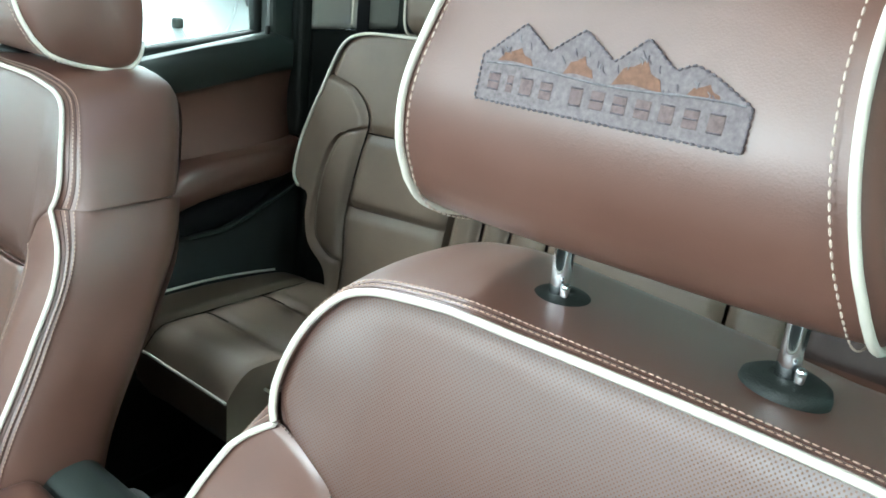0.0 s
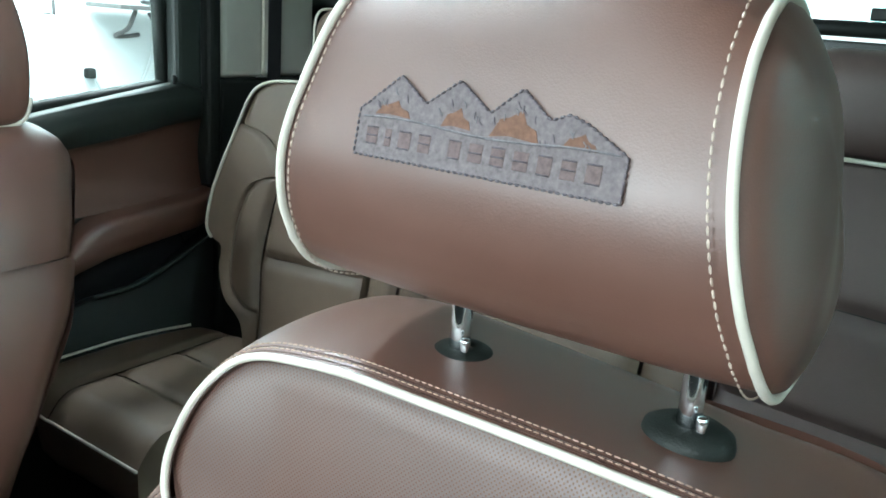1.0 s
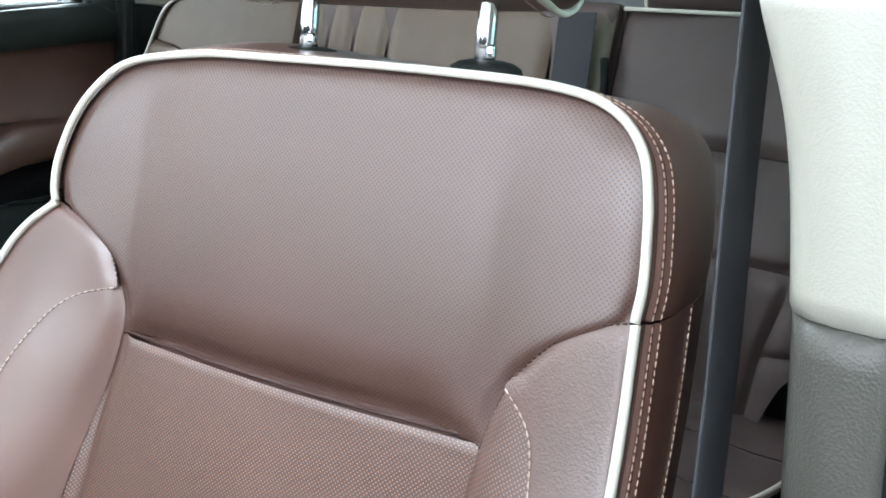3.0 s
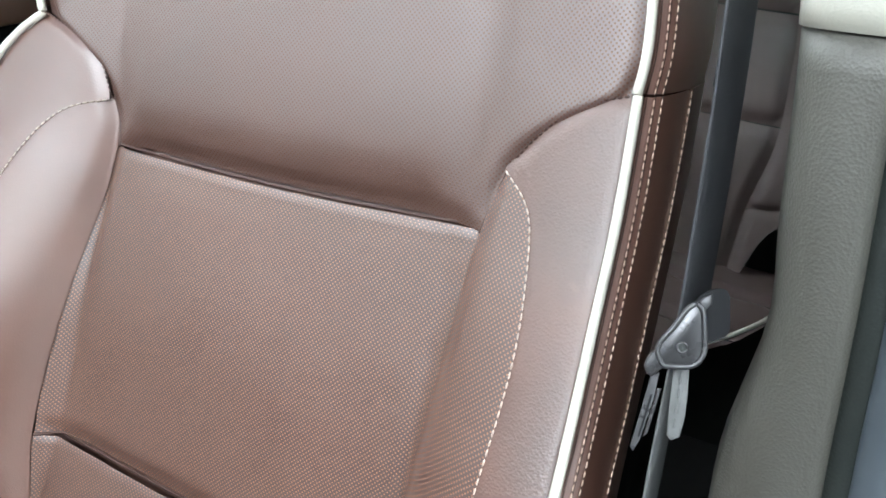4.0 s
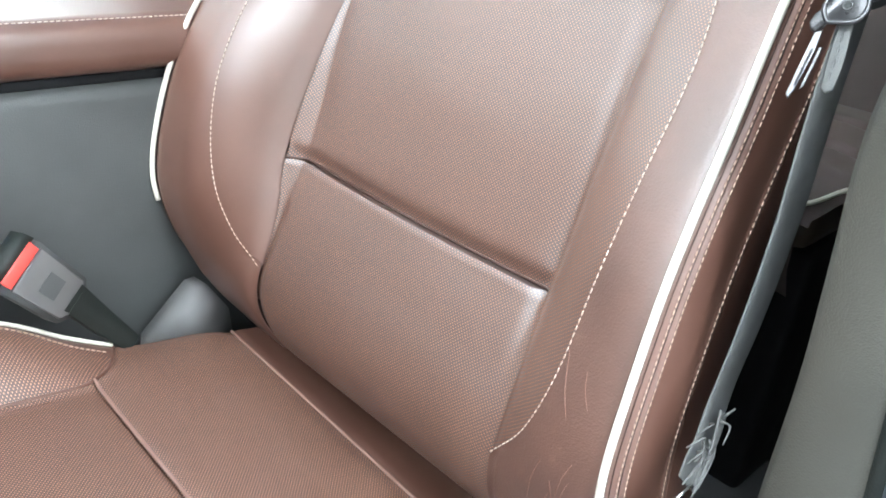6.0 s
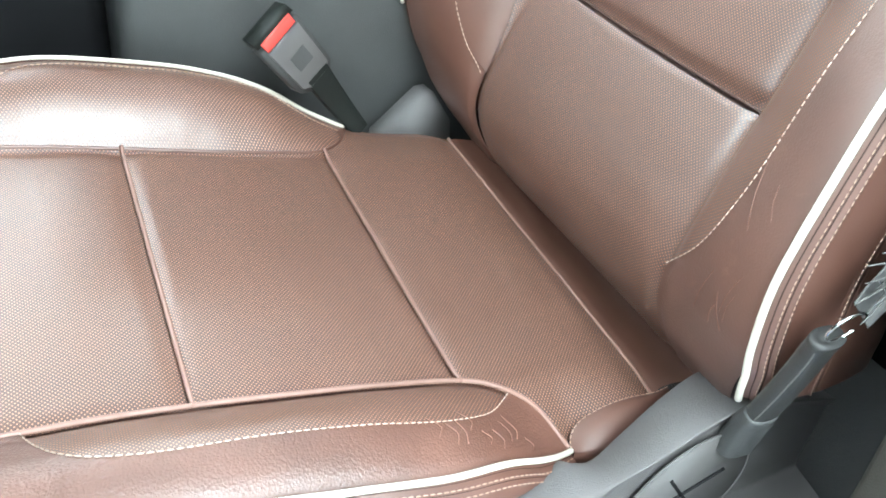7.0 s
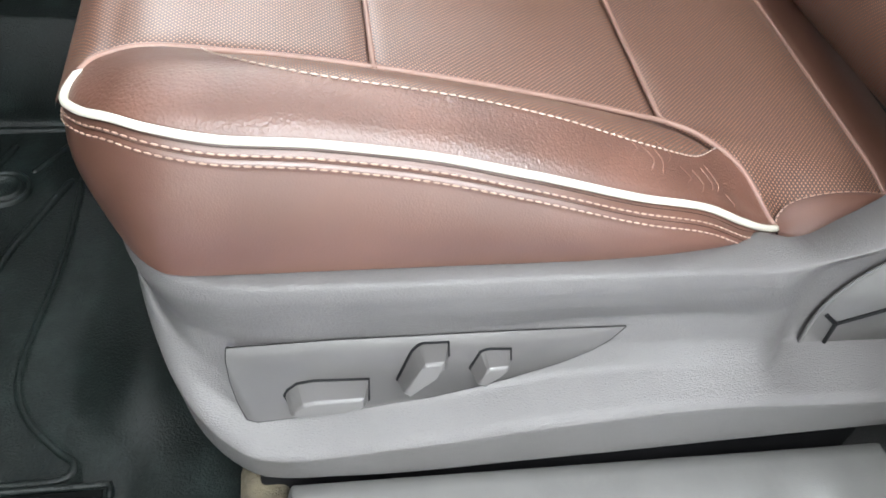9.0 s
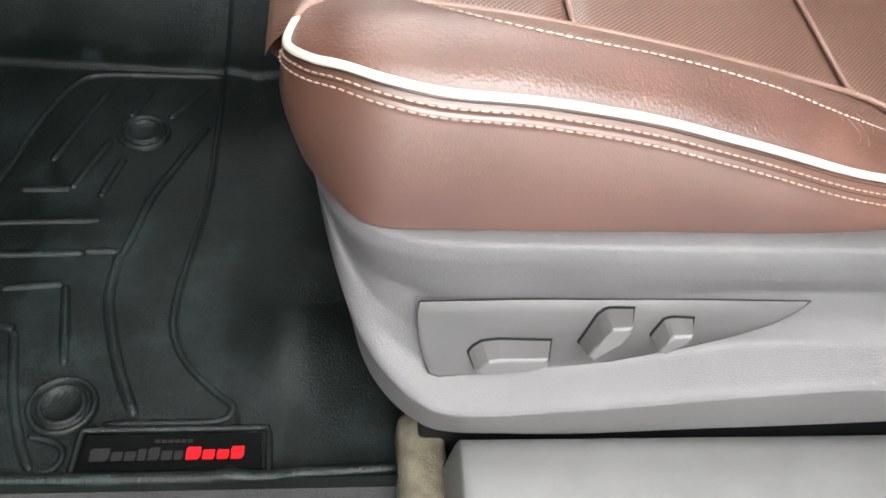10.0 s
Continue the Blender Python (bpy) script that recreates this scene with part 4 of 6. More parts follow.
    sheet("front_skirt", np.array([front, front + [0.010, 0, -0.010], front + [0.03, 0, -0.018], front + [0.09, 0, -0.03]]), LEATHER, c)
    rnd = random.Random(11)
    for k in range(9):
        x, y = 0.030 + 0.0100 * k + rnd.uniform(-0.003, 0.003), -0.205 + rnd.uniform(-0.006, 0.008)
        bow, run = rnd.uniform(0.004, 0.009), rnd.uniform(0.010, 0.022)
        q = spline([(x - bow, y + run / 2), (x, y), (x - bow * 0.6, y - run / 2)], 10)
        tube("crease", on_cush(q, 0.0002), np.r_[0.0001, np.full(8, rnd.uniform(0.00025, 0.0005)), 0.0001], CREASE, c, sides=5)
    # the foam under the panels closes the seams
    for low, high in ((CU_RIM_OUT, CU_SEAM_OUT), (CU_SEAM_OUT, CU_SEAM_IN), (CU_SEAM_IN, CU_RIM_IN)):
        A, B = spline(low, 80), spline(high, 80)
        u = np.linspace(0, 1, 24)
        flat = A[:, None] * (1 - u)[None, :, None] + B[:, None] * u[None, :, None]
        sheet("foam", cush_at(flat[..., 0], flat[..., 1]) - np.array([0, 0, 0.0075]), LEATHER, c)


def crisp(points, r):
    """A broken line with every corner rounded off by about r."""
    p = np.asarray(points, float)
    out = [p[0]]
    for a, b, c in zip(p[:-2], p[1:-1], p[2:]):
        u, v = a - b, c - b
        lu, lv = np.linalg.norm(u) + 1e-9, np.linalg.norm(v) + 1e-9
        s, e = b + u / lu * min(r, 0.45 * lu), b + v / lv * min(r, 0.45 * lv)
        out += [b + u / lu * min(2 * r, 0.49 * lu), s, 0.25 * s + 0.5 * b + 0.25 * e, e, b + v / lv * min(2 * r, 0.49 * lv)]
    out.append(p[-1])
    return np.array(out)


def wedge(base, face, high, to_world):
    """A knob that leans: a base outline, a smaller shifted face, and rounded edges between them."""
    bm = bmesh.new()
    low = [bm.verts.new((x, y, 0)) for x, y in base]
    top = [bm.verts.new((x, y, high)) for x, y in face]
    n = len(low)
    bm.faces.new(low[::-1])
    cap = bm.faces.new(top)
    for k in range(n):
        bm.faces.new((low[k], low[(k + 1) % n], top[(k + 1) % n], top[k]))
    bmesh.ops.bevel(bm, geom=list(cap.edges), offset=0.0020, segments=4, affect="EDGES", profile=0.5)
    bmesh.ops.transform(bm, matrix=to_world, verts=bm.verts)
    return bm


def side_shield(parent):
    """The plastic cladding at the door's side of the seat, with its switches."""
    plan = spline(drawn_in([(-0.285, 0.16), (-0.289, 0.0), (-0.290, -0.10), (-0.288, -0.15), (-0.278, -0.196), (-0.262, -0.228), (-0.240, -0.247), (-0.20, -0.257), (-0.14, -0.2605), (0.0, -0.262), (0.15, -0.262),
                            (0.30, -0.262), (0.372, -0.259)], 0.86), 170)
    t = np.gradient(plan, axis=0)
    out = np.stack([t[:, 1], -t[:, 0]], 1)
    out /= np.linalg.norm(out, axis=1, keepdims=True)
    x = plan[:, 0]
    z_top = keyed([(-0.30, 0.268), (-0.24, 0.267), (-0.16, 0.271), (0.0, 0.276), (0.08, 0.277), (0.115, 0.277), (0.145, 0.281), (0.18, 0.292), (0.22, 0.313), (0.25, 0.323), (0.30, 0.314), (0.40, 0.28)])(x)
    z_low = keyed([(-0.30, 0.222), (-0.285, 0.213), (-0.265, 0.194), (-0.240, 0.160), (-0.215, 0.137), (-0.19, 0.126), (-0.14, 0.123), (0.0, 0.130), (0.2, 0.142), (0.40, 0.155)])(x)
    ridge = keyed([(-0.30, 0.236), (-0.285, 0.232), (-0.265, 0.218), (-0.240, 0.190), (-0.215, 0.170), (-0.19, 0.161), (-0.11, 0.167), (0.0, 0.184), (0.09, 0.193), (0.17, 0.190), (0.40, 0.19)])(x)
    lip = keyed([(-0.30, 0.015), (-0.10, 0.014), (0.05, 0.013), (0.12, 0.022), (0.18, 0.040), (0.24, 0.050), (0.40, 0.050)])(x)
    flare = keyed([(-0.30, 0.05), (-0.275, 0.10), (-0.25, 0.35), (-0.22, 0.75), (-0.19, 1.0), (-0.15, 1.0), (0.40, 1.0)])(x).clip(0, 1)
    inset = keyed([(-0.30, 0.0), (-0.235, 0.0), (-0.212, 0.7), (-0.19, 1.0), (0.0, 1.0), (0.06, 0.6), (0.11, 0.1), (0.16, 0.0), (0.40, 0.0)])(x).clip(0, 1)
    pocket = np.clip((x - 0.125) / 0.035, 0, 1) ** 2 * (3 - 2 * np.clip((x - 0.125) / 0.035, 0, 1))
    cols = []
    for k in range(len(plan)):
        zt, zr, zb, f, q = z_top[k], ridge[k], z_low[k], flare[k], inset[k]
        mid = zr + 0.55 * (zt - 0.030 - zr)
        p = pocket[k]
        z4, z5, z6 = zr + 0.72 * (zt - 0.026 - zr), zr + 0.40 * (zt - 0.026 - zr), zr + 0.012
        under = [0.33 * (0.2215 - z) + 0.0002 for z in (z4, z5, z6)]
        sec = crisp([(-lip[k], zt - 0.010 * p), (-0.001 * p, zt - 0.002), (0.003 - 0.010 * p, zt - 0.012), (0.0025 - 0.0085 * p, zt - 0.026), (0.001 * (1 - q) + q * under[0] - 0.0065 * p, z4),
                     (0.008 * f * (1 - p) * (1 - q) + q * under[1] - 0.0060 * p, z5), (0.022 * f * (1 - p) * (1 - q) - 0.005 * p + q * (under[2] + 0.0015), z6), (0.036 * f, zr + 0.002), (0.0405 * f, zr - 0.003),
                     (0.031 * f, zb - 0.004), (0.028 * f, zb - 0.008), (0.012 * f - 0.02, zb - 0.008), (-0.03, zb)], 0.0026)
        sec[:, 0] -= 0.024 * max(1 - f, 0) * np.clip((zt - 0.015 - sec[:, 1]) / 0.08, 0, 1)
        cols.append(np.c_[plan[k] + out[k] * sec[:, :1], sec[:, 1]])
    R = np.swapaxes(np.array(cols), 0, 1)
    inner = R[:1].copy()
    inner[..., :2] -= out[None] * (0.02 - 0.016 * pocket)[:, None]
    inner[..., 2] -= 0.012 + 0.028 * pocket
    R = np.concatenate([inner, R])
    shield = sheet("side_shield", R[:40], GREY, parent, "grained grey plastic side shield")
    sheet("lower_band", R[39:], GREY, shield)

    # the smooth inset panel of the switches
    m = plane_at((0, -0.2630, 0.2215), (1, 0, 0), (0, 0.33, 1))
    flat = [(-0.2095, 0.0016), (-0.2102, -0.0065), (-0.2081, -0.0230), (-0.2044, -0.0376), (-0.1995, -0.0505), (-0.1935, -0.0529), (-0.1713, -0.0510), (-0.1325, -0.0469), (-0.0869, -0.0408),
            (-0.0578, -0.0345), (-0.0391, -0.0297), (-0.0082, -0.0201), (0.0119, -0.0116), (0.0235, -0.0042), (0.0331, 0.0060), (-0.0512, 0.0056), (-0.1515, 0.0040)]
    part("switch_panel", prism(flat, 0.0014, m, 0.0005), GREYFLAT, shield, "smooth grey switch panel")
    rim = np.array([m @ Vector((a, b, 0.0012)) for a, b in flat + flat[:1]])
    tube("panel_gap", rim, 0.0003, BLACK, shield, sides=5)
    for name, high, base, face in (
            ("cushion_switch", 0.014, [(-0.1773, -0.0333), (-0.1754, -0.0296), (-0.170, -0.0253), (-0.160, -0.0238), (-0.127, -0.0244), (-0.1265, -0.0400), (-0.140, -0.0440), (-0.172, -0.0460)],
             [(-0.1735, -0.0400), (-0.171, -0.0370), (-0.1665, -0.0325), (-0.160, -0.0310), (-0.131, -0.0302), (-0.131, -0.0370), (-0.142, -0.0395), (-0.170, -0.0425)]),
            ("recline_switch", 0.016, [(-0.110, -0.0259), (-0.1021, -0.0054), (-0.0985, -0.0015), (-0.0956, -0.0002), (-0.0799, -0.0001), (-0.079, -0.0100), (-0.088, -0.0160), (-0.1000, -0.0330)],
             [(-0.1075, -0.0262), (-0.100, -0.0125), (-0.0975, -0.0085), (-0.096, -0.0066), (-0.0845, -0.0050), (-0.0840, -0.0105), (-0.090, -0.0150), (-0.1035, -0.0300)]),
            ("lumbar_switch", 0.013, [(-0.0652, -0.0200), (-0.0595, -0.0082), (-0.057, -0.0070), (-0.0535, -0.0064), (-0.0403, -0.0070), (-0.0395, -0.0150), (-0.048, -0.0195), (-0.056, -0.0285)],
             [(-0.0622, -0.0250), (-0.0590, -0.0185), (-0.0575, -0.0155), (-0.056, -0.0137), (-0.044, -0.0126), (-0.0435, -0.0160), (-0.0480, -0.0195), (-0.0570, -0.0275)])):
        part(name, wedge(base, face, high, m), GREYFLAT, shield, "raised grey seat switch", smooth=False)
        gap = np.array([m @ Vector((a, b, 0.0016)) for a, b in base + base[:1]])
        tube("switch_gap", gap, 0.0009, BLACK, shield, sides=5)
    # the recess for the belt's anchor
    shift = np.array([-0.004, -0.002])
    hole = shift + spline([(0.172, 0.185), (0.170, 0.235), (0.180, 0.262), (0.205, 0.288), (0.236, 0.299), (0.262, 0.294), (0.285, 0.270), (0.290, 0.230), (0.270, 0.196), (0.235, 0.184), (0.172, 0.185)], 48)
    m2 = plane_at((0.0, -0.2595, 0.0), (1, 0, 0), (0, 0.0, 1))
    edge = np.array([m2 @ Vector((a, b, 0.001)) for a, b in hole])
    cover = part("anchor_cover", prism([(a, b) for a, b in hole[:-1]], 0.0015, m2, 0.0004), GREYFLAT, shield, "slit cover round the belt anchor")
    tube("cover_rim", edge, 0.0014, GREY, shield, sides=6)
    for a, b in (((0.188, 0.222), (0.264, 0.254)), ((0.208, 0.262), (0.246, 0.212)), ((0.176, 0.232), (0.188, 0.222)), ((0.188, 0.222), (0.190, 0.186))):
        line = np.array([m2 @ Vector((*(shift + np.array(a) * (1 - k) + np.array(b) * k), 0.002)) for k in np.linspace(0, 1, 6)])
        tube("slit", line, 0.0016, BLACK, shield, sides=6)
    return shield


def car_seat(label):
    seat = thing("car_seat", (0, 0, 0.05), label, "car seat", "front seats")
    cushion(seat)
    backrest(seat)
    rest = headrest(seat)
    badge(rest)
    for y in (0.0605, -0.0905):
        tube("headrest_post", [(0.456, y, 0.93), (0.457, y, 0.97), (0.458, y, 1.0), (0.459, y, 1.02)], 0.0068, CHROME, seat, "chrome headrest post", sides=14)
        a = np.linspace(0, 2 * math.pi, 36, endpoint=False)
        rings = []
        for r, z in ((0.0255, 0.930), (0.0262, 0.9425), (0.0250, 0.9470), (0.019, 0.9505), (0.0105, 0.9520), (0.0072, 0.9515), (0.0070, 0.944)):
            rings.append(np.c_[0.4600 + r * 0.88 * np.cos(a), y + r * np.sin(a), np.full(36, z)])
        bezel = sheet("post_bezel", np.array(rings), DARK, seat, "dark plastic post collar", loop_u=True)
        part("release_tab", box((0.006, 0.006, 0.010), (0.449, y - 0.009, 0.957), 0.002), CHROME, bezel, smooth=True)
    side_shield(seat)
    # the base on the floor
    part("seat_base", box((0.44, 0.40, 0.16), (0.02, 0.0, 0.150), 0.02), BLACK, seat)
    # unseen black boxes that darken the gap under the side shield
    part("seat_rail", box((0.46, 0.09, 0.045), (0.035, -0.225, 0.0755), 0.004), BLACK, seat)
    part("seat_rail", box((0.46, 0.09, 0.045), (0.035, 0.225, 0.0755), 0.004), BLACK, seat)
    # inner hinge cover
    to = plane_at((0, 0.222, 0), (1, 0, 0), (0, 0.1, 1))
    out = [(0.16, 0.25), (0.166, 0.288), (0.221, 0.336), (0.233, 0.337), (0.258, 0.300), (0.262, 0.25)]
    part("hinge_cover", prism(out, -0.030, to, 0.0022, 2), GREY, seat, "grey plastic hinge cover")
    part("airbag_tag", box((0.012, 0.003, 0.030), (0.523, -0.2505, 0.832), 0.001), DARK, seat)
    return seat


driver_seat = car_seat("brown leather driver's seat with cream piping and perforated inserts")


# ---- the cab ----
def solid(name, size, at, material, label="", category="", kind="structure", bevel=0.004, parent=None):
    ob = part(name, box(size, at, bevel), material, parent, "", smooth=False)
    if parent is None:
        tagged(ob, label, category, "", kind)
    return ob


solid("floor", (2.45, 1.72, 0.03), (0.225, 0.38, 0.015), CARPET, "dark carpeted cab floor", "floor", bevel=0.002)
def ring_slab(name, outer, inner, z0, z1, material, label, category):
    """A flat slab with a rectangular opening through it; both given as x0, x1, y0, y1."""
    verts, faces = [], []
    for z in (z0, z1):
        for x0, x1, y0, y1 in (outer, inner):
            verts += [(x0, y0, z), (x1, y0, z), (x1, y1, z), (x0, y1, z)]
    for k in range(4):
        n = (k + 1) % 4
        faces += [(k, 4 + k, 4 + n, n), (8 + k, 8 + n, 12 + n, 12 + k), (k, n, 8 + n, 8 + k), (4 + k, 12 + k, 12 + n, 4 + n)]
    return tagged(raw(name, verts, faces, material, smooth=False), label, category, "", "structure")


# unseen opening, added so that overhead light falls on the front seats
ROOF_OPENING = (-0.02, 0.62, 0.06, 0.72)
ring_slab("ceiling", (-0.32, 1.42, -0.45, 1.21), ROOF_OPENING, 1.43, 1.47, HEADLINER, "pale cloth headliner round an unseen opening added for light", "ceiling")
ring_slab("roof", (-0.35, 1.45, -0.52, 1.28), ROOF_OPENING, 1.48, 1.52, BLUE, "blue painted cab roof with an unseen opening added for light", "roof")
solid("bulkhead", (0.06, 1.72, 0.80), (-0.97, 0.38, 0.40), DARK, "dark dashboard bulkhead", "bulkhead")
# unseen box, sized to shade the footwell and the lower backrest
solid("bulkhead_upper", (0.50, 1.66, 0.38), (-0.70, 0.38, 0.735), DARK, "unseen dark dashboard box, closing the cab's front and blocking low light", "dashboard", bevel=0.05)
solid("wall_rear", (0.05, 1.72, 1.165), (1.43, 0.38, 0.5825), DARKGREEN, "dark trimmed rear wall of the cab", "wall")
solid("wall_rear_side", (0.05, 0.40, 0.355), (1.43, -0.32, 1.2525), DARK, "dark corner beside the rear window", "wall")
solid("wall_rear_corner", (0.05, 0.40, 0.355), (1.43, 1.08, 1.2525), DARK, "dark corner beside the rear window", "wall")


def glazed(name, corners, label, bars=0, glass=GLASS, shade=False):
    """A pane in its dark frame, between four corners."""
    holder = thing(name, corners[0], label, "window")
    holder["kind"] = "structure"
    c = [Vector(p) for p in corners]
    normal = (c[1] - c[0]).cross(c[3] - c[0]).normalized()
    verts = [p + normal * d for d in (-0.002, 0.002) for p in c]
    pane = raw("pane", verts, [(0, 1, 2, 3), (7, 6, 5, 4), (0, 4, 5, 1), (1, 5, 6, 2), (2, 6, 7, 3), (3, 7, 4, 0)], glass, holder, "clear glass pane", smooth=False)
    pane.visible_shadow = shade
    for k in range(4):
        line = np.array([c[k].lerp(c[(k + 1) % 4], s) for s in np.linspace(0, 1, 5)])
        tube("window_frame", line, 0.012, DARK, holder, sides=8)
    for k in range(bars):
        s = (k + 1) / (bars + 1)
        line = np.array([c[0].lerp(c[3], s).lerp(c[1].lerp(c[2], s), q) for q in np.linspace(0, 1, 5)])
        tube("window_rail", line, 0.006, DARKGREEN, holder, sides=6)
    return holder


glazed("window_rear", [(1.43, -0.12, 1.183), (1.43, 0.88, 1.183), (1.43, 0.88, 1.42), (1.43, -0.12, 1.42)], "rear window with dark sliding rail", bars=1, glass=TINTED)

tagged(part("window_latch", box((0.012, 0.085, 0.018), (1.418, -0.045, 1.205), 0.003), DARK), "dark latch on the rear window", "latch", "", "structure")

# ---- passenger's rear door ----
DY = 1.12


def door_piece(name, outline, depth, material, parent, label="", bevel=0.008, y=DY):
    to = plane_at((0, y, 0), (1, 0, 0), (0, 0, 1))
    return part(name, prism(outline, depth, to, bevel, 3), material, parent, label, smooth=True)


rear_door = thing("rear_door", (0.7, DY, 0.10), "closed rear passenger door with brown leather insert", "car door")
door_piece("door_core", [(0.02, 0.10), (1.15, 0.10), (1.15, 0.96), (1.05, 0.975), (0.75, 0.935), (0.02, 0.84)], -0.05, DARKGREEN, rear_door, y=DY + 0.01)
door_piece("window_ledge", [(0.02, 0.83), (0.55, 0.862), (0.842, 0.896), (0.983, 0.915), (1.098, 0.926), (1.10, 0.985), (1.05, 1.000), (0.90, 0.975), (0.75, 0.950), (0.40, 0.90), (0.02, 0.86)], 0.030, DARKGREEN, rear_door, "dark grained window ledge", 0.014)
insert_rows = []
for s in np.linspace(0, 1, 22):
    run = np.linspace(0.10, 1.108, 50)
    low_z, high_z = 0.735 + 0.040 * run, np.interp(run, [0.10, 0.842, 0.983, 1.108], [0.84, 0.902, 0.920, 0.932])
    dish = 0.016 * math.sin(math.pi * s) ** 0.7
    insert_rows.append(np.c_[run, DY - 0.020 + dish + 0.010 * np.clip((run - 1.06) / 0.05, 0, 1), low_z * (1 - s) + high_z * s])
sheet("leather_insert", np.array(insert_rows), LEATHER, rear_door, "brown leather door insert")
arm_rows = []
for x in np.linspace(0.30, 1.112, 60):
    top_z = float(np.interp(x, [0.30, 0.70, 0.790, 0.815, 0.845, 0.887, 0.985, 1.112], [0.60, 0.645, 0.700, 0.738, 0.758, 0.768, 0.774, 0.785]))
    low_z = float(np.interp(x, [0.30, 0.70, 0.806, 0.863, 0.987, 1.112], [0.56, 0.610, 0.672, 0.692, 0.709, 0.724]))
    wide = float(np.interp(x, [0.30, 0.79, 0.86, 1.06, 1.112], [0.040, 0.046, 0.058, 0.058, 0.040]))
    arm_rows.append(crisp([(DY - 0.004, top_z + 0.004), (DY - 0.030, top_z + 0.003), (DY - wide, top_z - 0.002), (DY - wide - 0.004, (top_z + low_z) / 2), (DY - wide + 0.004, low_z + 0.004), (DY - wide + 0.012, low_z - 0.002), (DY - 0.01, low_z - 0.004)], 0.010))
sheet("armrest", np.array([np.c_[np.full(len(r), x), r] for x, r in zip(np.linspace(0.30, 1.112, 60), arm_rows)]), LEATHER, rear_door, "brown leather armrest")
door_piece("pull_pocket", [(0.40, 0.53), (0.835, 0.615), (0.926, 0.618), (0.990, 0.640), (1.06, 0.680), (1.04, 0.712), (0.871, 0.692), (0.80, 0.665), (0.40, 0.60)], 0.020, BLACK, rear_door, "black pull pocket")
door_piece("lower_panel", [(0.05, 0.14), (1.11, 0.14), (1.115, 0.700), (1.06, 0.672), (0.984, 0.640), (0.926, 0.622), (0.835, 0.618), (0.75, 0.60), (0.05, 0.52)], 0.040, DARK, rear_door, "dark lower door panel", 0.012)
tube("pocket_edge", spline([(0.835, DY - 0.042, 0.622), (0.926, DY - 0.042, 0.626), (0.984, DY - 0.042, 0.645), (1.06, DY - 0.042, 0.676), (1.105, DY - 0.042, 0.698)], 30), 0.004, DARKGREEN, rear_door)
part("lock_pin", box((0.010, 0.010, 0.018), (1.035, DY - 0.018, 1.003), 0.004), DARK, rear_door)
glazed("window_1", [(0.02, DY + 0.02, 0.86), (1.04, DY + 0.02, 0.99), (1.02, DY + 0.02, 1.40), (0.02, DY + 0.02, 1.40)], "clear rear door window above the ledge")
solid("door_seal", (0.035, 0.05, 0.62), (1.125, DY - 0.005, 1.10), DARK, "black rubber door seal", "seal", bevel=0.012)
solid("window_post", (0.062, 0.05, 0.46), (1.072, DY + 0.005, 1.20), DARKGREEN, "dark window frame post", "trim", bevel=0.012)
solid("pillar_c_trim", (0.115, 0.05, 0.42), (1.200, DY, 1.215), CREAM_LIT, "cream rear pillar trim", "trim", bevel=0.014)
solid("pillar_c_foot", (0.30, 0.05, 0.92), (1.29, DY, 0.545), DARK, "dark lower rear pillar trim", "trim", bevel=0.010)
solid("wall_c_side", (0.16, 0.05, 0.42), (1.35, DY + 0.01, 1.215), CREAM_LIT, "cream trim behind the rear belt", "trim", bevel=0.014)
belt_rear = thing("rear_belt", (1.275, DY - 0.04, 0.75), "dark rear seat belt hanging by the pillar", "seat belt")
ribbon("webbing", [(1.275, DY - 0.035, z) for z in np.linspace(1.40, 0.72, 12)], 0.046, (1, 0.2, 0), WEB, belt_rear)
part("tongue", box((0.022, 0.014, 0.034), (1.255, DY - 0.048, 0.955), 0.004), METAL, belt_rear)
# front passenger door and the walls that close the cab on both sides
solid("wall_far_sill", (2.3, 0.06, 0.16), (0.2, DY + 0.03, 0.06), DARK, "dark far door sill", "sill")
solid("wall_front_door", (0.86, 0.06, 0.84), (-0.44, DY + 0.01, 0.43), DARK, "closed front passenger door", "door")
solid("pillar_b_far", (0.08, 0.06, 0.56), (-0.02, DY + 0.01, 1.13), DARKGREEN, "dark far door pillar", "pillar")
# unseen door panel, added to keep front-left light off the lower backrest
door_block = part("door_driver", prism([(0.0, 0.02), (1.05, 0.02), (1.08, 0.45), (1.02, 0.78), (0.0, 0.80)], 0.09, plane_at((-0.78, -0.48, 0.05), (-0.30, -0.95, 0), (0, 0, 1)), 0.02, 3), DARK)
tagged(door_block, "unseen open driver's door, added to block light from the front left", "car door", "", "structure")
solid("wall_driver_rear", (1.0, 0.05, 0.86), (0.92, -0.41, 0.45), DARK, "closed rear door on the driver's side", "door")
solid("wall_driver_corner", (0.24, 0.05, 0.55), (1.31, -0.41, 1.16), CREAM, "cream rear pillar on the driver's side", "pillar")

# unseen pane, added to cut the lamp light that reaches the rear bench
glazed("window_2", [(0.46, -0.41, 0.885), (1.18, -0.41, 0.885), (1.18, -0.41, 1.425), (0.46, -0.41, 1.425)], "unseen tinted rear door window, added to dim light from the driver's side", glass=TINTED, shade=True)

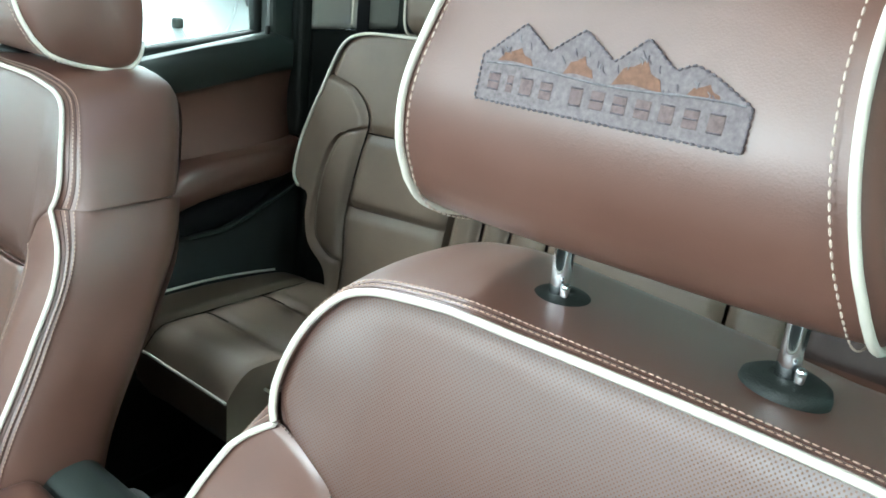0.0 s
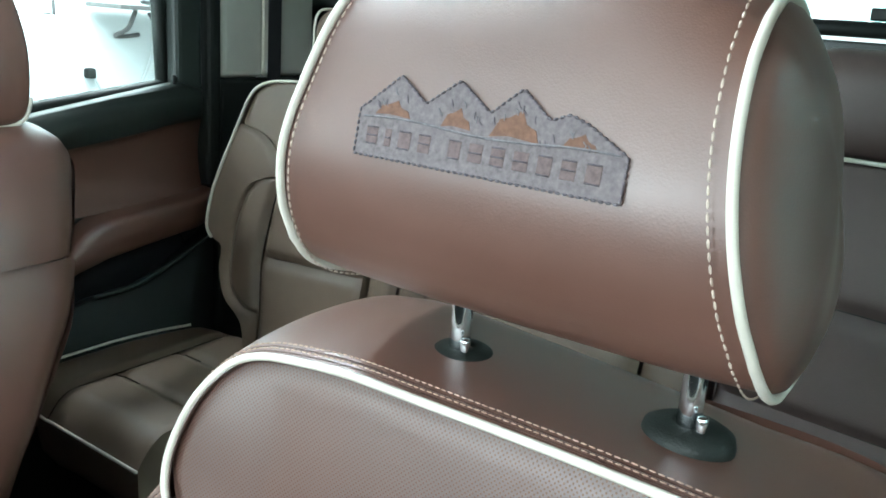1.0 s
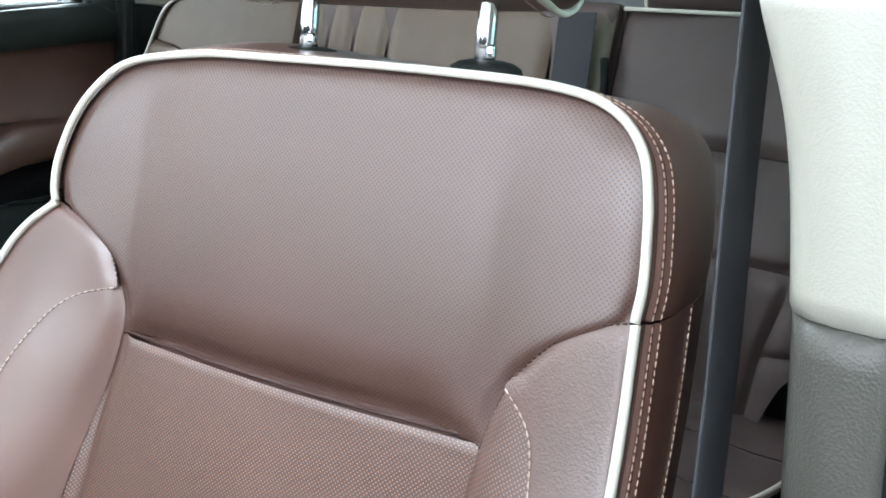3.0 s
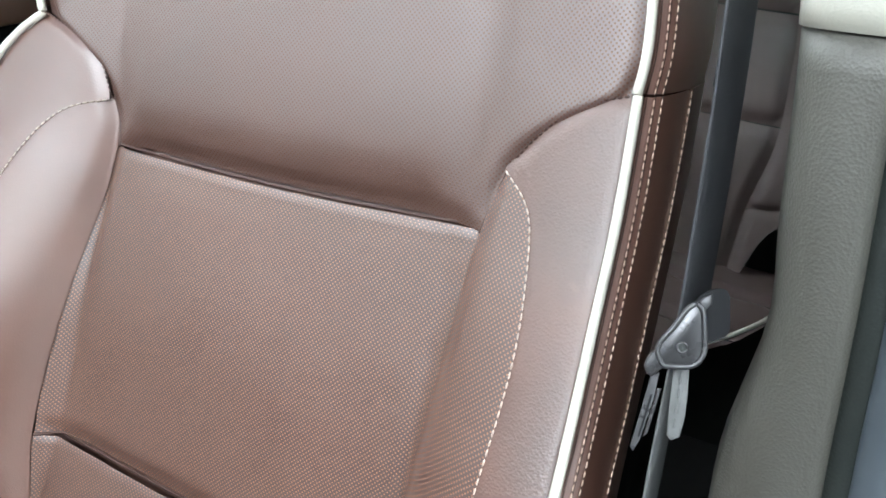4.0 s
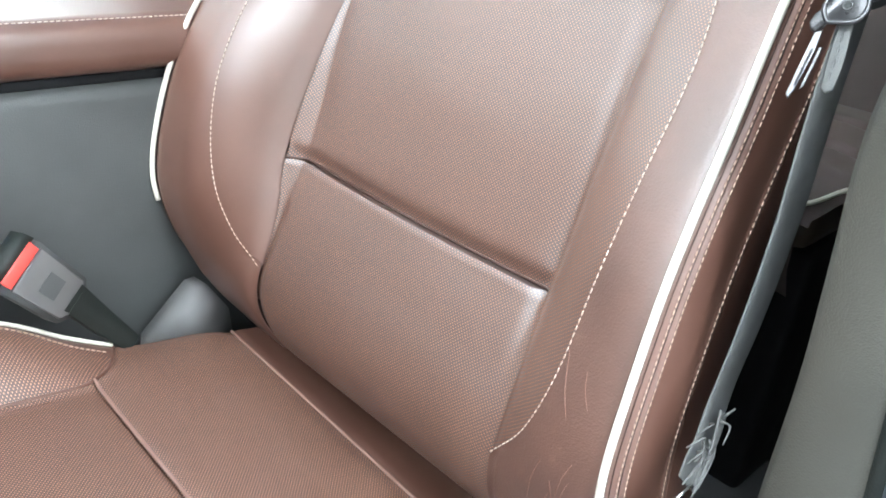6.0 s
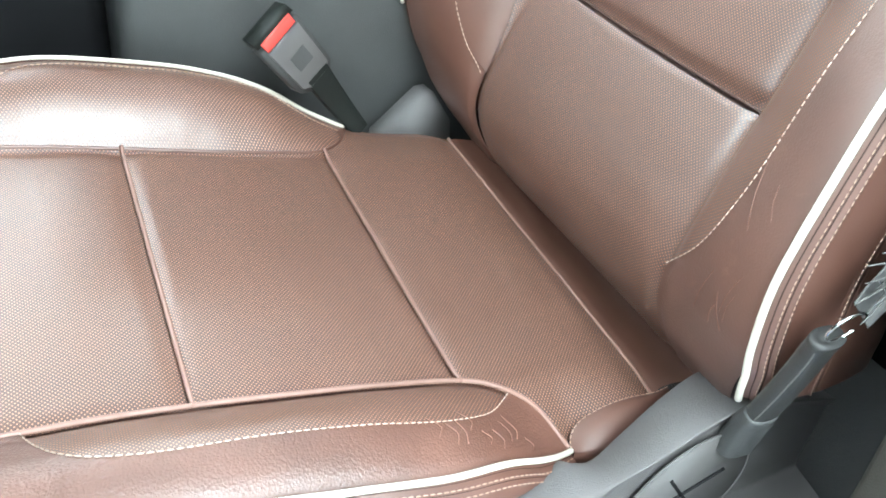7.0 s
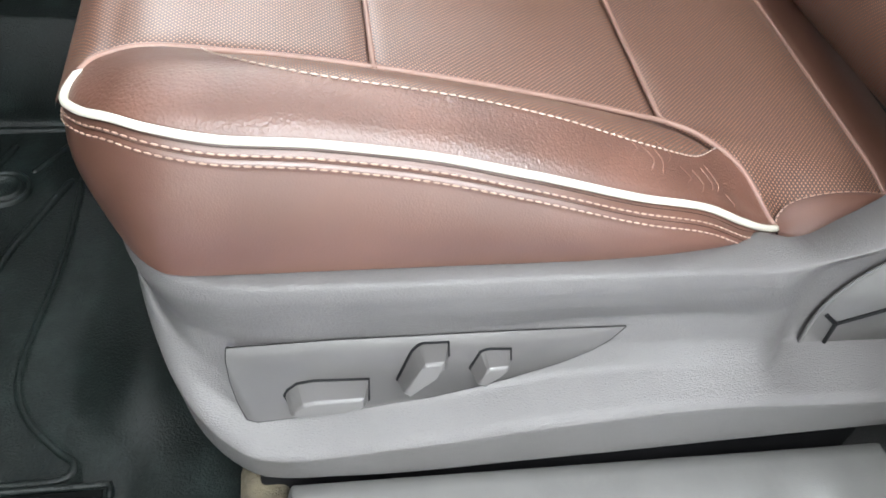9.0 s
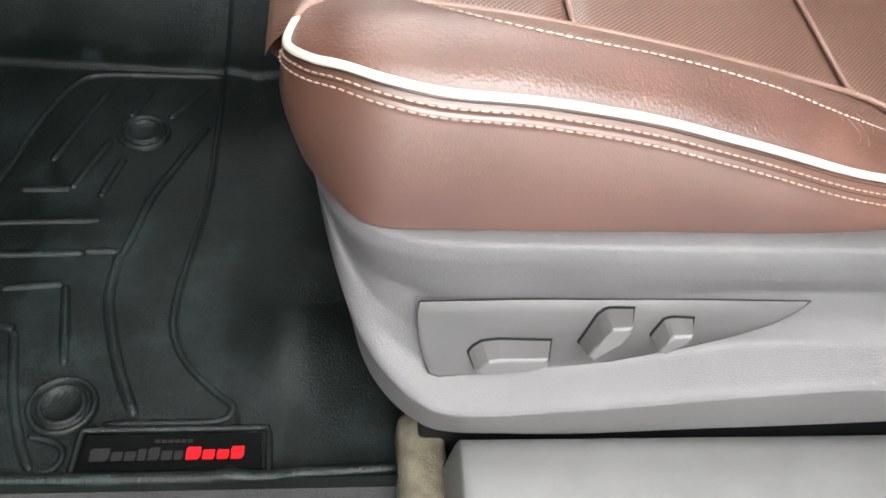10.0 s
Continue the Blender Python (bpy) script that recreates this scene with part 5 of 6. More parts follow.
# ---- the driver's door pillar ----
inner_edge = keyed([(0.05, -0.352), (0.35, -0.343), (0.45, -0.338), (0.55, -0.336), (0.62, -0.331), (0.67, -0.327), (0.70, -0.327), (0.73, -0.331), (0.755, -0.334), (0.80, -0.329),
                    (0.85, -0.324), (0.89, -0.319), (0.94, -0.309), (0.985, -0.2925), (1.01, -0.285), (1.037, -0.2765), (1.057, -0.269), (1.08, -0.2625), (1.20, -0.226), (1.42, -0.16)])
outer_edge = keyed([(0.05, -0.41), (0.45, -0.395), (0.58, -0.381), (0.65, -0.372), (0.71, -0.367), (0.785, -0.362), (0.83, -0.358), (0.89, -0.354), (0.98, -0.349), (1.08, -0.338), (1.20, -0.32), (1.42, -0.28)])


def pillar_rows(z0, z1, n, proud=0.0):
    rows = []
    for z in np.linspace(z0, z1, n):
        a, b = float(inner_edge(z)) + proud, float(outer_edge(z))
        rows.append([(0.47, a - 0.090, z), (0.47, a - 0.060, z), (0.38, a - 0.032, z), (0.300, a - 0.008, z), (0.280, a, z), (0.268 - proud, a - 0.003, z),
                     (0.261 - proud, a - 0.009, z), (0.2575 - proud, (a + b) / 2, z), (0.256 - proud, b + 0.004, z), (0.2585, b - 0.002, z), (0.268, b - 0.006, z), (0.33, b - 0.008, z)])
    return np.array(rows)


def closed_rows(name, R, material, parent, label):
    P = np.concatenate([R[:1] * 1.0, R, R[-1:] * 1.0])
    P[0] = P[0].mean(0)
    P[-1] = P[-1].mean(0)
    return sheet(name, P, material, parent, label, loop_u=True)


pillar = thing("door_pillar", (0.30, -0.36, 0.05), "driver's door pillar with cream upper and grey lower trim", "pillar")
pillar["kind"] = "structure"
closed_rows("lower_trim", pillar_rows(0.05, 0.8735, 60), PILLAR, pillar, "grained grey pillar trim")
closed_rows("middle_trim", pillar_rows(0.8745, 0.985, 14, 0.0012), CREAM, pillar, "cream pillar trim")
closed_rows("upper_trim", pillar_rows(0.986, 1.43, 30, -0.003), CREAM, pillar, "cream upper pillar trim")
zs = np.linspace(0.06, 1.42, 50)
tube("weatherstrip", np.c_[np.full(50, 0.264), outer_edge(zs) - 0.009, zs], 0.0075, DARK, pillar, sides=10)
tube("weatherstrip", np.c_[np.full(50, 0.259), outer_edge(zs) - 0.020, zs], 0.0085, WEATHER, pillar, "grey rubber weatherstrip", sides=12)
tube("weatherstrip", np.c_[np.full(50, 0.262), outer_edge(zs) - 0.0305, zs], 0.0040, DARK, pillar, sides=10)
tube("weatherstrip", np.c_[np.full(50, 0.260), outer_edge(zs) - 0.0375, zs], 0.0050, WEATHER, pillar, sides=10)
body = np.array([[(0.35, outer_edge(z) - 0.030, z), (0.275, outer_edge(z) - 0.036, z), (0.264, outer_edge(z) - 0.044, z), (0.259, outer_edge(z) - 0.066, z), (0.262, outer_edge(z) - 0.11, z), (0.30, outer_edge(z) - 0.125, z), (0.40, outer_edge(z) - 0.125, z)] for z in zs])
sheet("body_panel", body, BLUE, pillar, "blue painted door jamb")
tagged(tube("door_gap_seal", np.c_[np.full(50, 0.250), outer_edge(zs) - 0.102, zs], 0.006, DARK), "black seal on the blue jamb", "seal", "", "structure")

# ---- the driver's belt ----
belt = thing("seat_belt", (0.27, -0.30, 0.40), "grey driver's seat belt hanging with its tongue", "seat belt")
am = plane_at((0.345, 0, 0), (0, -1, 0), (0, 0, 1))
adjuster = part("height_adjuster", prism([(0.2375, 1.0690), (0.2385, 1.0725), (0.254, 1.0825), (0.285, 1.102), (0.285, 1.078), (0.2613, 1.0655), (0.2525, 1.0385), (0.2500, 1.0380)][::-1], 0.022, am, 0.0018, 3), CREAM, belt, "cream belt height adjuster")
part("adjuster_lever", prism([(0.2525, 1.042), (0.2570, 1.0328), (0.2600, 1.0316), (0.2674, 1.033), (0.274, 1.045), (0.270, 1.072), (0.258, 1.062)][::-1], 0.020, am @ pose(0, 0, -0.008), 0.003, 3), CREAM, adjuster)
up = spline([(0.325, -0.278, 1.09), (0.318, -0.284, 1.02), (0.305, -0.2915, 0.92), (0.296, -0.298, 0.84), (0.289, -0.3015, 0.78), (0.286, -0.303, 0.745)], 40)
ribbon("webbing", up, 0.040, (1, -0.11, 0.1), WEB, belt, "grey belt webbing")
low = spline([(0.290, -0.300, 0.735), (0.286, -0.3005, 0.69), (0.289, -0.3005, 0.62), (0.289, -0.298, 0.55), (0.283, -0.296, 0.50), (0.268, -0.300, 0.468), (0.247, -0.305, 0.450)], 50)
ribbon("lower_webbing", low, np.r_[np.full(34, 0.040), np.linspace(0.04, 0.026, 16)], (1, 0.02, 0.12), WEBPALE, belt, "pale worn lower webbing")
tm = plane_at((0.264, -0.3035, 0.7385), (0.20, -0.98, 0), (0.34, 0.05, 0.93))
shape = [(0.0039, 0.0205), (0.0067, 0.0182), (0.0102, 0.0019), (0.0090, -0.0031), (0.0061, -0.0058), (-0.0019, -0.0075), (-0.0052, -0.0077), (-0.0069, -0.0118), (-0.0090, -0.0136), (-0.0116, -0.0123),
         (-0.0128, -0.0093), (-0.0118, -0.0053), (-0.0085, -0.0007), (-0.0037, 0.0091), (0.0009, 0.0181)]
tongue = part("belt_tongue", prism(shape[::-1], 0.0050, tm, 0.0012, 3), METAL, belt, "grey metal belt tongue with rolled rim")
loop = np.array([tm @ Vector((x, y, 0.0050)) for x, y in spline(shape[:7] + shape[12:] + shape[:1], 60)])
tube("rolled_rim", loop, 0.0012, METAL, tongue, sides=8)
ring = np.linspace(0, 2 * math.pi, 21)
tube("rivet", np.array([tm @ Vector((0.0012 + 0.0021 * math.cos(k), 0.0010 + 0.0021 * math.sin(k), 0.0050)) for k in ring]), 0.0006, METAL, tongue, "round rivet hole", sides=6)
part("rivet_core", prism([(0.0012 + 0.0017 * math.cos(k), 0.0010 + 0.0017 * math.sin(k)) for k in ring[:-1]], 0.0053, tm), DARK, tongue, smooth=False)
blade = [(-0.0092, -0.0130), (-0.0058, -0.0118), (-0.0061, -0.0223), (-0.0087, -0.0418), (-0.0107, -0.0469), (-0.0122, -0.0447), (-0.0104, -0.0280)]
part("latch_blade", prism(blade[::-1], 0.0018, tm @ pose(0, 0, 0.0012), 0.0005), METAL, tongue, "bright metal latch blade", smooth=False)
part("blade_window", prism([(-0.0079, -0.0215), (-0.0069, -0.0210), (-0.0090, -0.0400), (-0.0099, -0.0402)], 0.0020, tm @ pose(0, 0, 0.0012)), BLACK, tongue, smooth=False)
part("latch_blade", prism([(-0.0055, -0.0190), (-0.0038, -0.0185), (-0.0060, -0.0390), (-0.0076, -0.0407)], 0.0014, tm @ pose(0, 0, -0.003), 0.0004), METAL, tongue, smooth=False)
grip = spline([(0.0017, 0.0190), (0.0051, 0.0244), (0.0089, 0.0274), (0.0136, 0.0286), (0.0157, 0.0269), (0.0171, 0.0215), (0.0184, 0.0108), (0.0139, 0.0066), (0.0096, 0.0040)], 30)
part("tongue_grip", prism([tuple(p) for p in grip][::-1], -0.012, tm @ pose(0, 0, 0.003), 0.0028, 3), BLACK, tongue, "dark plastic grip of the tongue", smooth=False)
part("grip_face", prism([(0.0030, 0.0200), (0.0062, 0.0242), (0.0092, 0.0262), (0.0100, 0.0215), (0.0078, 0.0180)], 0.0030, tm @ pose(0, 0, 0.001), 0.0012), METAL, tongue)
part("webbing_tail", prism([(-0.0005, -0.0060), (0.0058, -0.0055), (0.0071, -0.0173), (0.0078, -0.0277), (0.0073, -0.0372), (0.0042, -0.0395), (0.0018, -0.0379), (0.0009, -0.0266)][::-1], 0.0040, tm @ pose(0, 0, -0.005), 0.0012), WEBPALE, belt, "folded webbing end")
stitches("tail_stitching", np.array([tm @ Vector((x, y, -0.0006)) for x, y in ((0.0030, -0.010), (0.0036, -0.022), (0.0040, -0.036))]), WEBPALE, belt, r=0.0006)
# the worn lower end in its sleeve
sl = np.array([(0.256, -0.262, 0.285), (0.250, -0.270, 0.315), (0.243, -0.281, 0.35), (0.236, -0.292, 0.39), (0.231, -0.300, 0.425), (0.229, -0.303, 0.436)])
across = np.array([0.75, 0.05, -0.45])


def flat_tube(name, p, wide, thick, material, parent, label=""):
    """A flattened tube: wide across, thin through."""
    p = np.asarray(p, float)
    t = np.gradient(p, axis=0)
    t /= np.linalg.norm(t, axis=1, keepdims=True)
    w = across - t * (t @ across)[:, None]
    w /= np.linalg.norm(w, axis=1, keepdims=True)
    n = np.cross(t, w)
    g = np.linspace(0, 2 * math.pi, 28, endpoint=False)
    ca, sa = np.sign(np.cos(g)) * np.abs(np.cos(g)) ** 0.75, np.sign(np.sin(g)) * np.abs(np.sin(g)) ** 0.75
    R = p[:, None] + np.asarray(wide)[:, None, None] * ca[None, :, None] * w[:, None] + np.asarray(thick)[:, None, None] * sa[None, :, None] * n[:, None]
    return sheet(name, np.concatenate([R, R[-1:] * 0 + p[-1] - t[-1] * 0.006]), material, parent, label, loop_u=True), R


run = spline(sl, 40)
sleeve, R = flat_tube("sleeve", run[13:], np.r_[np.linspace(0.0118, 0.0108, 24), [0.0112, 0.0115, 0.0112]], np.full(27, 0.0075), GREYDARK, belt, "dark grey plastic belt sleeve")
flat_tube("sleeve_boot", run[:15], np.r_[np.linspace(0.0165, 0.0138, 12), [0.0134, 0.0128, 0.0120]], np.r_[np.linspace(0.0120, 0.0098, 12), [0.0094, 0.0088, 0.0080]], CONSOLE, belt, "wider boot at the foot of the sleeve")
for k in (11, 17):
    tube("sleeve_seam", R[:-2, k] * 1.0, 0.0006, SILL, sleeve, "pale seam along the sleeve", sides=5)
a = np.linspace(0.3, 2 * math.pi - 0.5, 40)
tube("wire_ring", np.c_[0.232 + 0.014 * np.cos(a), -0.308 - 0.003 * np.sin(a), 0.447 + 0.013 * np.sin(a)], 0.0011, CHROME, belt, "bright wire ring", sides=6)
rnd = random.Random(4)
for k in range(16):
    s = Vector((0.262 + rnd.uniform(-0.014, 0.012), -0.305, 0.480 + rnd.uniform(-0.012, 0.014)))
    e = s + Vector((rnd.uniform(-0.034, -0.006), rnd.uniform(-0.012, 0.0), rnd.uniform(-0.018, 0.020)))
    thin = rnd.uniform(0.0006, 0.0013)
    tube("frayed_thread", spline([s, (s + e) / 2 + Vector((rnd.uniform(-0.004, 0.004), -0.003, rnd.uniform(0.0, 0.007))), e], 8), np.linspace(thin, thin * 0.4, 8), WEBPALE, belt, sides=5)
ribbon("torn_edge", spline([(0.276, -0.303, 0.492), (0.266, -0.307, 0.478), (0.252, -0.311, 0.470), (0.240, -0.313, 0.458)], 14), np.linspace(0.016, 0.005, 14), (0.4, 0.2, 0.8), WEBPALE, belt, "torn pale strip of webbing")

# ---- buckle at the console's side of the seat ----
buckle = thing("belt_buckle", (0.10, 0.235, 0.33), "grey belt buckle with red release button", "belt buckle")
bx = Vector((0.64, 0.02, -0.77)).normalized()
bm_ = plane_at((0.037, 0.213, 0.432), bx, (0.72, 0.30, 0.60))
part("buckle_body", prism([(0.0, -0.026), (0.060, -0.024), (0.068, -0.014), (0.068, 0.014), (0.060, 0.024), (0.0, 0.026)], -0.024, bm_, 0.004, 3), CONSOLE, buckle, "dark buckle shell")
part("buckle_face", prism([(0.004, -0.022), (0.058, -0.020), (0.064, -0.012), (0.064, 0.012), (0.058, 0.020), (0.004, 0.022)], 0.003, bm_, 0.0015), GREYFLAT, buckle, "grey buckle face")
part("marking", prism([(0.024, -0.010), (0.042, -0.010), (0.042, 0.010), (0.024, 0.010)], 0.0036, bm_, 0.0), CONSOLE, buckle, smooth=False)
part("release_button", prism([(-0.008, -0.021), (0.004, -0.021), (0.004, 0.021), (-0.008, 0.021)], 0.0035, bm_ @ pose(0, 0, -0.002), 0.002), RED, buckle, "red release button")
part("buckle_hood", prism([(-0.016, -0.026), (-0.006, -0.026), (-0.006, 0.026), (-0.016, 0.024)], -0.022, bm_, 0.004), DARK, buckle)
ribbon("stalk", spline([(0.074, 0.217, 0.390), (0.092, 0.221, 0.365), (0.112, 0.226, 0.338), (0.132, 0.228, 0.312)], 16), np.linspace(0.030, 0.020, 16), (0.72, 0.30, 0.60), DARK, buckle, "black buckle stalk", thick=0.012)

# ---- centre console ----
console = thing("console", (0.1, 0.42, 0.03), "grey centre console with brown leather armrest", "console")
part("console_body", box((0.53, 0.26, 0.53), (0.165, 0.432, 0.29), 0.018), CONSOLE, console, "dark grey console body")
part("console_gap", box((0.48, 0.245, 0.010), (0.15, 0.432, 0.558), 0.002), BLACK, console)
lid = part("armrest_lid", box((0.42, 0.275, 0.055), (0.11, 0.430, 0.590), 0.022, segments=5), LEATHER, console, "brown leather armrest lid")
stitches("lid_stitching", [(x, 0.30, 0.616) for x in np.linspace(-0.07, 0.30, 30)], THREAD, lid)
part("console_front", box((0.56, 0.12, 0.172), (-0.38, 0.432, 0.166), 0.015), CONSOLE, console, "lower front of the console")
# black box: the shade over the console's low front, put in as colour
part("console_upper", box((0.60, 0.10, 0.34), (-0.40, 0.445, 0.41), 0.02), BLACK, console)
part("console_rim", box((0.075, 0.36, 0.10), (0.352, 0.470, 0.560), 0.030, segments=5), DARKGREEN, console, "rounded grey rear edge of the console")
part("kick_strip", box((0.62, 0.012, 0.08), (-0.42, 0.367, 0.068), 0.004), CARPET, console, "dusty carpet strip")

# ---- floor mat ----
mat = thing("floor_mat", (-0.5, -0.05, 0.03), "black moulded rubber floor mat with raised ribs", "floor mat")


rim_x = keyed([(-0.30, -0.338), (-0.226, -0.330), (-0.188, -0.366), (-0.159, -0.380), (-0.129, -0.382), (-0.08, -0.377), (-0.011, -0.370), (0.087, -0.370), (0.172, -0.372), (0.36, -0.372)])


def mat_height(x, y):
    """The tray of the mat, its raised border and the hump that climbs towards the seat."""
    edge = np.minimum.reduce([x + 0.92, -0.188 - x, y + 0.292, 0.355 - y])
    wall = 0.014 * np.exp(-np.clip(edge, 0, 1) / 0.008)
    past = x - rim_x(y)
    lip = 0.0035 * np.clip(past / 0.004, 0, 1)
    trough = -0.004 * np.exp(-(((past - 0.035) / 0.016) ** 2))
    hump = 0.016 * np.exp(-(((x + 0.285) / 0.030) ** 2 + ((y + 0.165) / 0.045) ** 2)) + 0.020 * np.clip((past - 0.055) / 0.06, 0, 1) ** 2 * np.clip((y + 0.14) / 0.08, 0, 1)
    far = 0.006 * np.clip((y - 0.172) / 0.006, 0, 1) + 0.05 * np.clip((y - 0.20) / 0.10, 0, 1) ** 1.5
    dents = 0.0012 * np.sin(61 * x + 17 * y) * np.sin(43 * y - 12 * x)
    return 0.0445 + wall + lip + trough + hump + far + dents * np.clip(past / 0.03, 0, 1)


xs, ys = np.r_[np.linspace(-0.92, -0.50, 60), np.linspace(-0.497, -0.188, 150)], np.linspace(-0.292, 0.355, 200)
X, Y = np.meshgrid(xs, ys)
Z = mat_height(X, Y)
top = np.stack([X, Y, Z], -1)
sheet("mat_sheet", top, RUBBER, mat)
for line in (top[0], top[-1], top[:, 0], top[:, -1]):
    sheet("mat_edge", np.array([line, line * [1, 1, 0] + [0, 0, 0.030]]), RUBBER, mat)


def rib(points, r=0.0045, lift=0.0, name="rib", n=40):
    p = spline(points, n) if len(points) > 2 else np.linspace(points[0], points[1], n)
    q = np.c_[p, mat_height(p[:, 0], p[:, 1]) + lift]
    taper = np.minimum(1, np.minimum(np.arange(n), np.arange(n)[::-1]) / 3 + 0.5) * r
    tube(name, q, taper, RUBBER, mat, sides=8)


rib([(-0.379, 0.092), (-0.399, 0.040), (-0.419, -0.014), (-0.428, -0.062), (-0.434, -0.085)], 0.0045, -0.0010)
rib([(-0.434, -0.075), (-0.4345, -0.124), (-0.425, -0.163), (-0.413, -0.199), (-0.397, -0.234)], 0.0054, -0.0018)
rib([(-0.56, -0.03), (-0.547, 0.020), (-0.538, 0.075), (-0.524, 0.128), (-0.509, 0.157), (-0.493, 0.165), (-0.44, 0.168), (-0.372, 0.172)], 0.0042, name="rim")
rib([(-0.372, 0.170), (-0.370, 0.087), (-0.370, -0.011), (-0.377, -0.080), (-0.382, -0.129), (-0.380, -0.159), (-0.366, -0.188), (-0.342, -0.214), (-0.328, -0.226), (-0.330, -0.235), (-0.342, -0.239), (-0.418, -0.240)], 0.0032, 0.0, name="rim", n=90)
for points in ([(-0.481, 0.141), (-0.513, 0.033)], [(-0.440, 0.145), (-0.455, 0.100)], [(-0.385, 0.152), (-0.418, 0.101)], [(-0.467, 0.064), (-0.489, -0.003)], [(-0.489, -0.003), (-0.530, -0.005)], [(-0.450, 0.041), (-0.463, -0.012)],
               [(-0.458, -0.040), (-0.60, -0.050)], [(-0.434, -0.075), (-0.463, -0.076)], [(-0.463, -0.078), (-0.60, -0.086)], [(-0.518, -0.117), (-0.472, -0.112)], [(-0.470, -0.113), (-0.455, -0.190)], [(-0.515, -0.152), (-0.498, -0.157)],
               [(-0.498, -0.157), (-0.485, -0.213), (-0.470, -0.255), (-0.458, -0.277)], [(-0.70, 0.15), (-0.70, -0.2)], [(-0.76, 0.15), (-0.76, -0.2)], [(-0.82, 0.15), (-0.82, -0.2)]):
    rib(points, 0.0042, -0.0010)
rib([(-0.466, -0.250), (-0.452, -0.253), (-0.442, -0.259), (-0.440, -0.270), (-0.446, -0.278), (-0.458, -0.280)], 0.0026, 0.0006)
rib([(-0.60, -0.2875), (-0.47, -0.2875), (-0.36, -0.2885), (-0.27, -0.2865), (-0.205, -0.283)], 0.0048, 0.003, "rim")
for x, y, r in ((-0.438, 0.076, 0.0205), (-0.448, -0.226, 0.0205)):
    a = np.linspace(0, 2 * math.pi, 36, endpoint=False)
    rings = [np.c_[x + q * r * np.cos(a), y + q * r * np.sin(a), np.full(36, h)] for q, h in ((1.24, 0.042), (1.20, 0.0480), (1.10, 0.0500), (1.02, 0.0490), (0.97, 0.0455), (0.88, 0.0445), (0.84, 0.0490), (0.76, 0.0510), (0.66, 0.0495), (0.60, 0.0478), (0.3, 0.0474), (0.02, 0.0474))]
    sheet("mat_button", np.array(rings), RUBBER, mat, "round mat fastener", loop_u=True)
# the label plate: plain bars in its colours
to = plane_at((-0.3655, -0.2665, 0.0475), (1, 0.008, 0), (0, 1, 0))
plate = part("label_plate", prism([(-0.062, -0.016), (0.062, -0.016), (0.060, 0.016), (-0.060, 0.016)], 0.002, to, 0.0006), LABELBLACK, mat, "black label plate", smooth=False)
x = -0.055
for k, (w, h) in enumerate([(0.0128, 0.0098), (0.0074, 0.0070), (0.0076, 0.0070), (0.0056, 0.0090), (0.0076, 0.0098), (0.0074, 0.0070), (0.0058, 0.0070), (0.0100, 0.0098), (0.0084, 0.0074), (0.0084, 0.0074), (0.0090, 0.0098)]):
    outline = [(x, -0.0048), (x + w * 0.82, -0.0048), (x + w, -0.0048 + h * 0.3), (x + w, -0.0048 + h), (x + w * 0.12, -0.0048 + h), (x, -0.0048 + h * 0.8)]
    red = k > 6
    part("red_bar" if red else "grey_bar", prism(outline, 0.0023, to), REDPRINT if red else GREYPRINT, plate, "red bar on the label" if red else "", smooth=False)
    x += w + 0.0022 if k == 6 else w + 0.0013
for k in range(6):
    part("grey_bar", prism([(-0.013 + k * 0.0045, 0.0085), (-0.0096 + k * 0.0045, 0.0085), (-0.0096 + k * 0.0045, 0.0110), (-0.013 + k * 0.0045, 0.0110)], 0.0022, to), GREYPRINT, plate, smooth=False)
frame_line = np.array([to @ Vector(p) for p in ((-0.066, -0.019, 0.001), (0.067, -0.019, 0.001), (0.065, 0.020, 0.001), (-0.064, 0.020, 0.001), (-0.066, -0.019, 0.001))])
tube("label_frame", even(frame_line, 60), 0.0028, RUBBER, mat, sides=8)

# ---- door sill ----
sill = thing("door_sill", (0.1, -0.36, 0.02), "worn pale grey door sill trim", "sill")
sill["kind"] = "structure"
rows = []
for x in np.r_[np.linspace(-0.181, -0.173, 8), np.linspace(-0.165, 0.255, 50)]:
    k = min((x + 0.181) / 0.008, 1.0)
    k = math.sin(k * math.pi / 2)
    dip = 0.016 * math.exp(-(((x - 0.175) / 0.022) ** 4))
    zt = 0.055 + 0.064 * k
    rows.append([(x, -0.2935, 0.03), (x, -0.2935, zt - 0.004), (x, -0.2955, zt - 0.001), (x, -0.305, zt), (x, -0.325, zt - 0.002), (x, -0.345, zt - 0.010 - dip), (x, -0.40, zt - 0.022 - dip), (x, -0.425, zt - 0.034), (x, -0.435, zt - 0.06), (x, -0.435, 0.02)])
sheet("sill_cover", np.array(rows), SILL, sill, "worn grey sill cover")
end = np.array(rows[0])
sheet("sill_end", np.array([end, end * [1, 1, 0] + [0, 0, 0.02]]), SILL, sill)
solid("carpet_edge", (0.75, 0.17, 0.03), (-0.56, -0.37, 0.030), CARPET, "dark carpet edge by the sill", "carpet", bevel=0.006)
solid("rocker", (1.35, 0.10, 0.22), (-0.30, -0.49, -0.08), BLUE, "blue painted rocker panel", "car body", bevel=0.02)
part("carpet_patch", box((0.034, 0.085, 0.05), (-0.192, -0.290, 0.050), 0.008), BEIGECARPET, sill, "dusty carpet patch")

# ---- rear bench ----
def rear_at(y, z):
    return np.stack([1.045 + 0.22 * (z - 0.80) + 0 * y, y, z], -1)


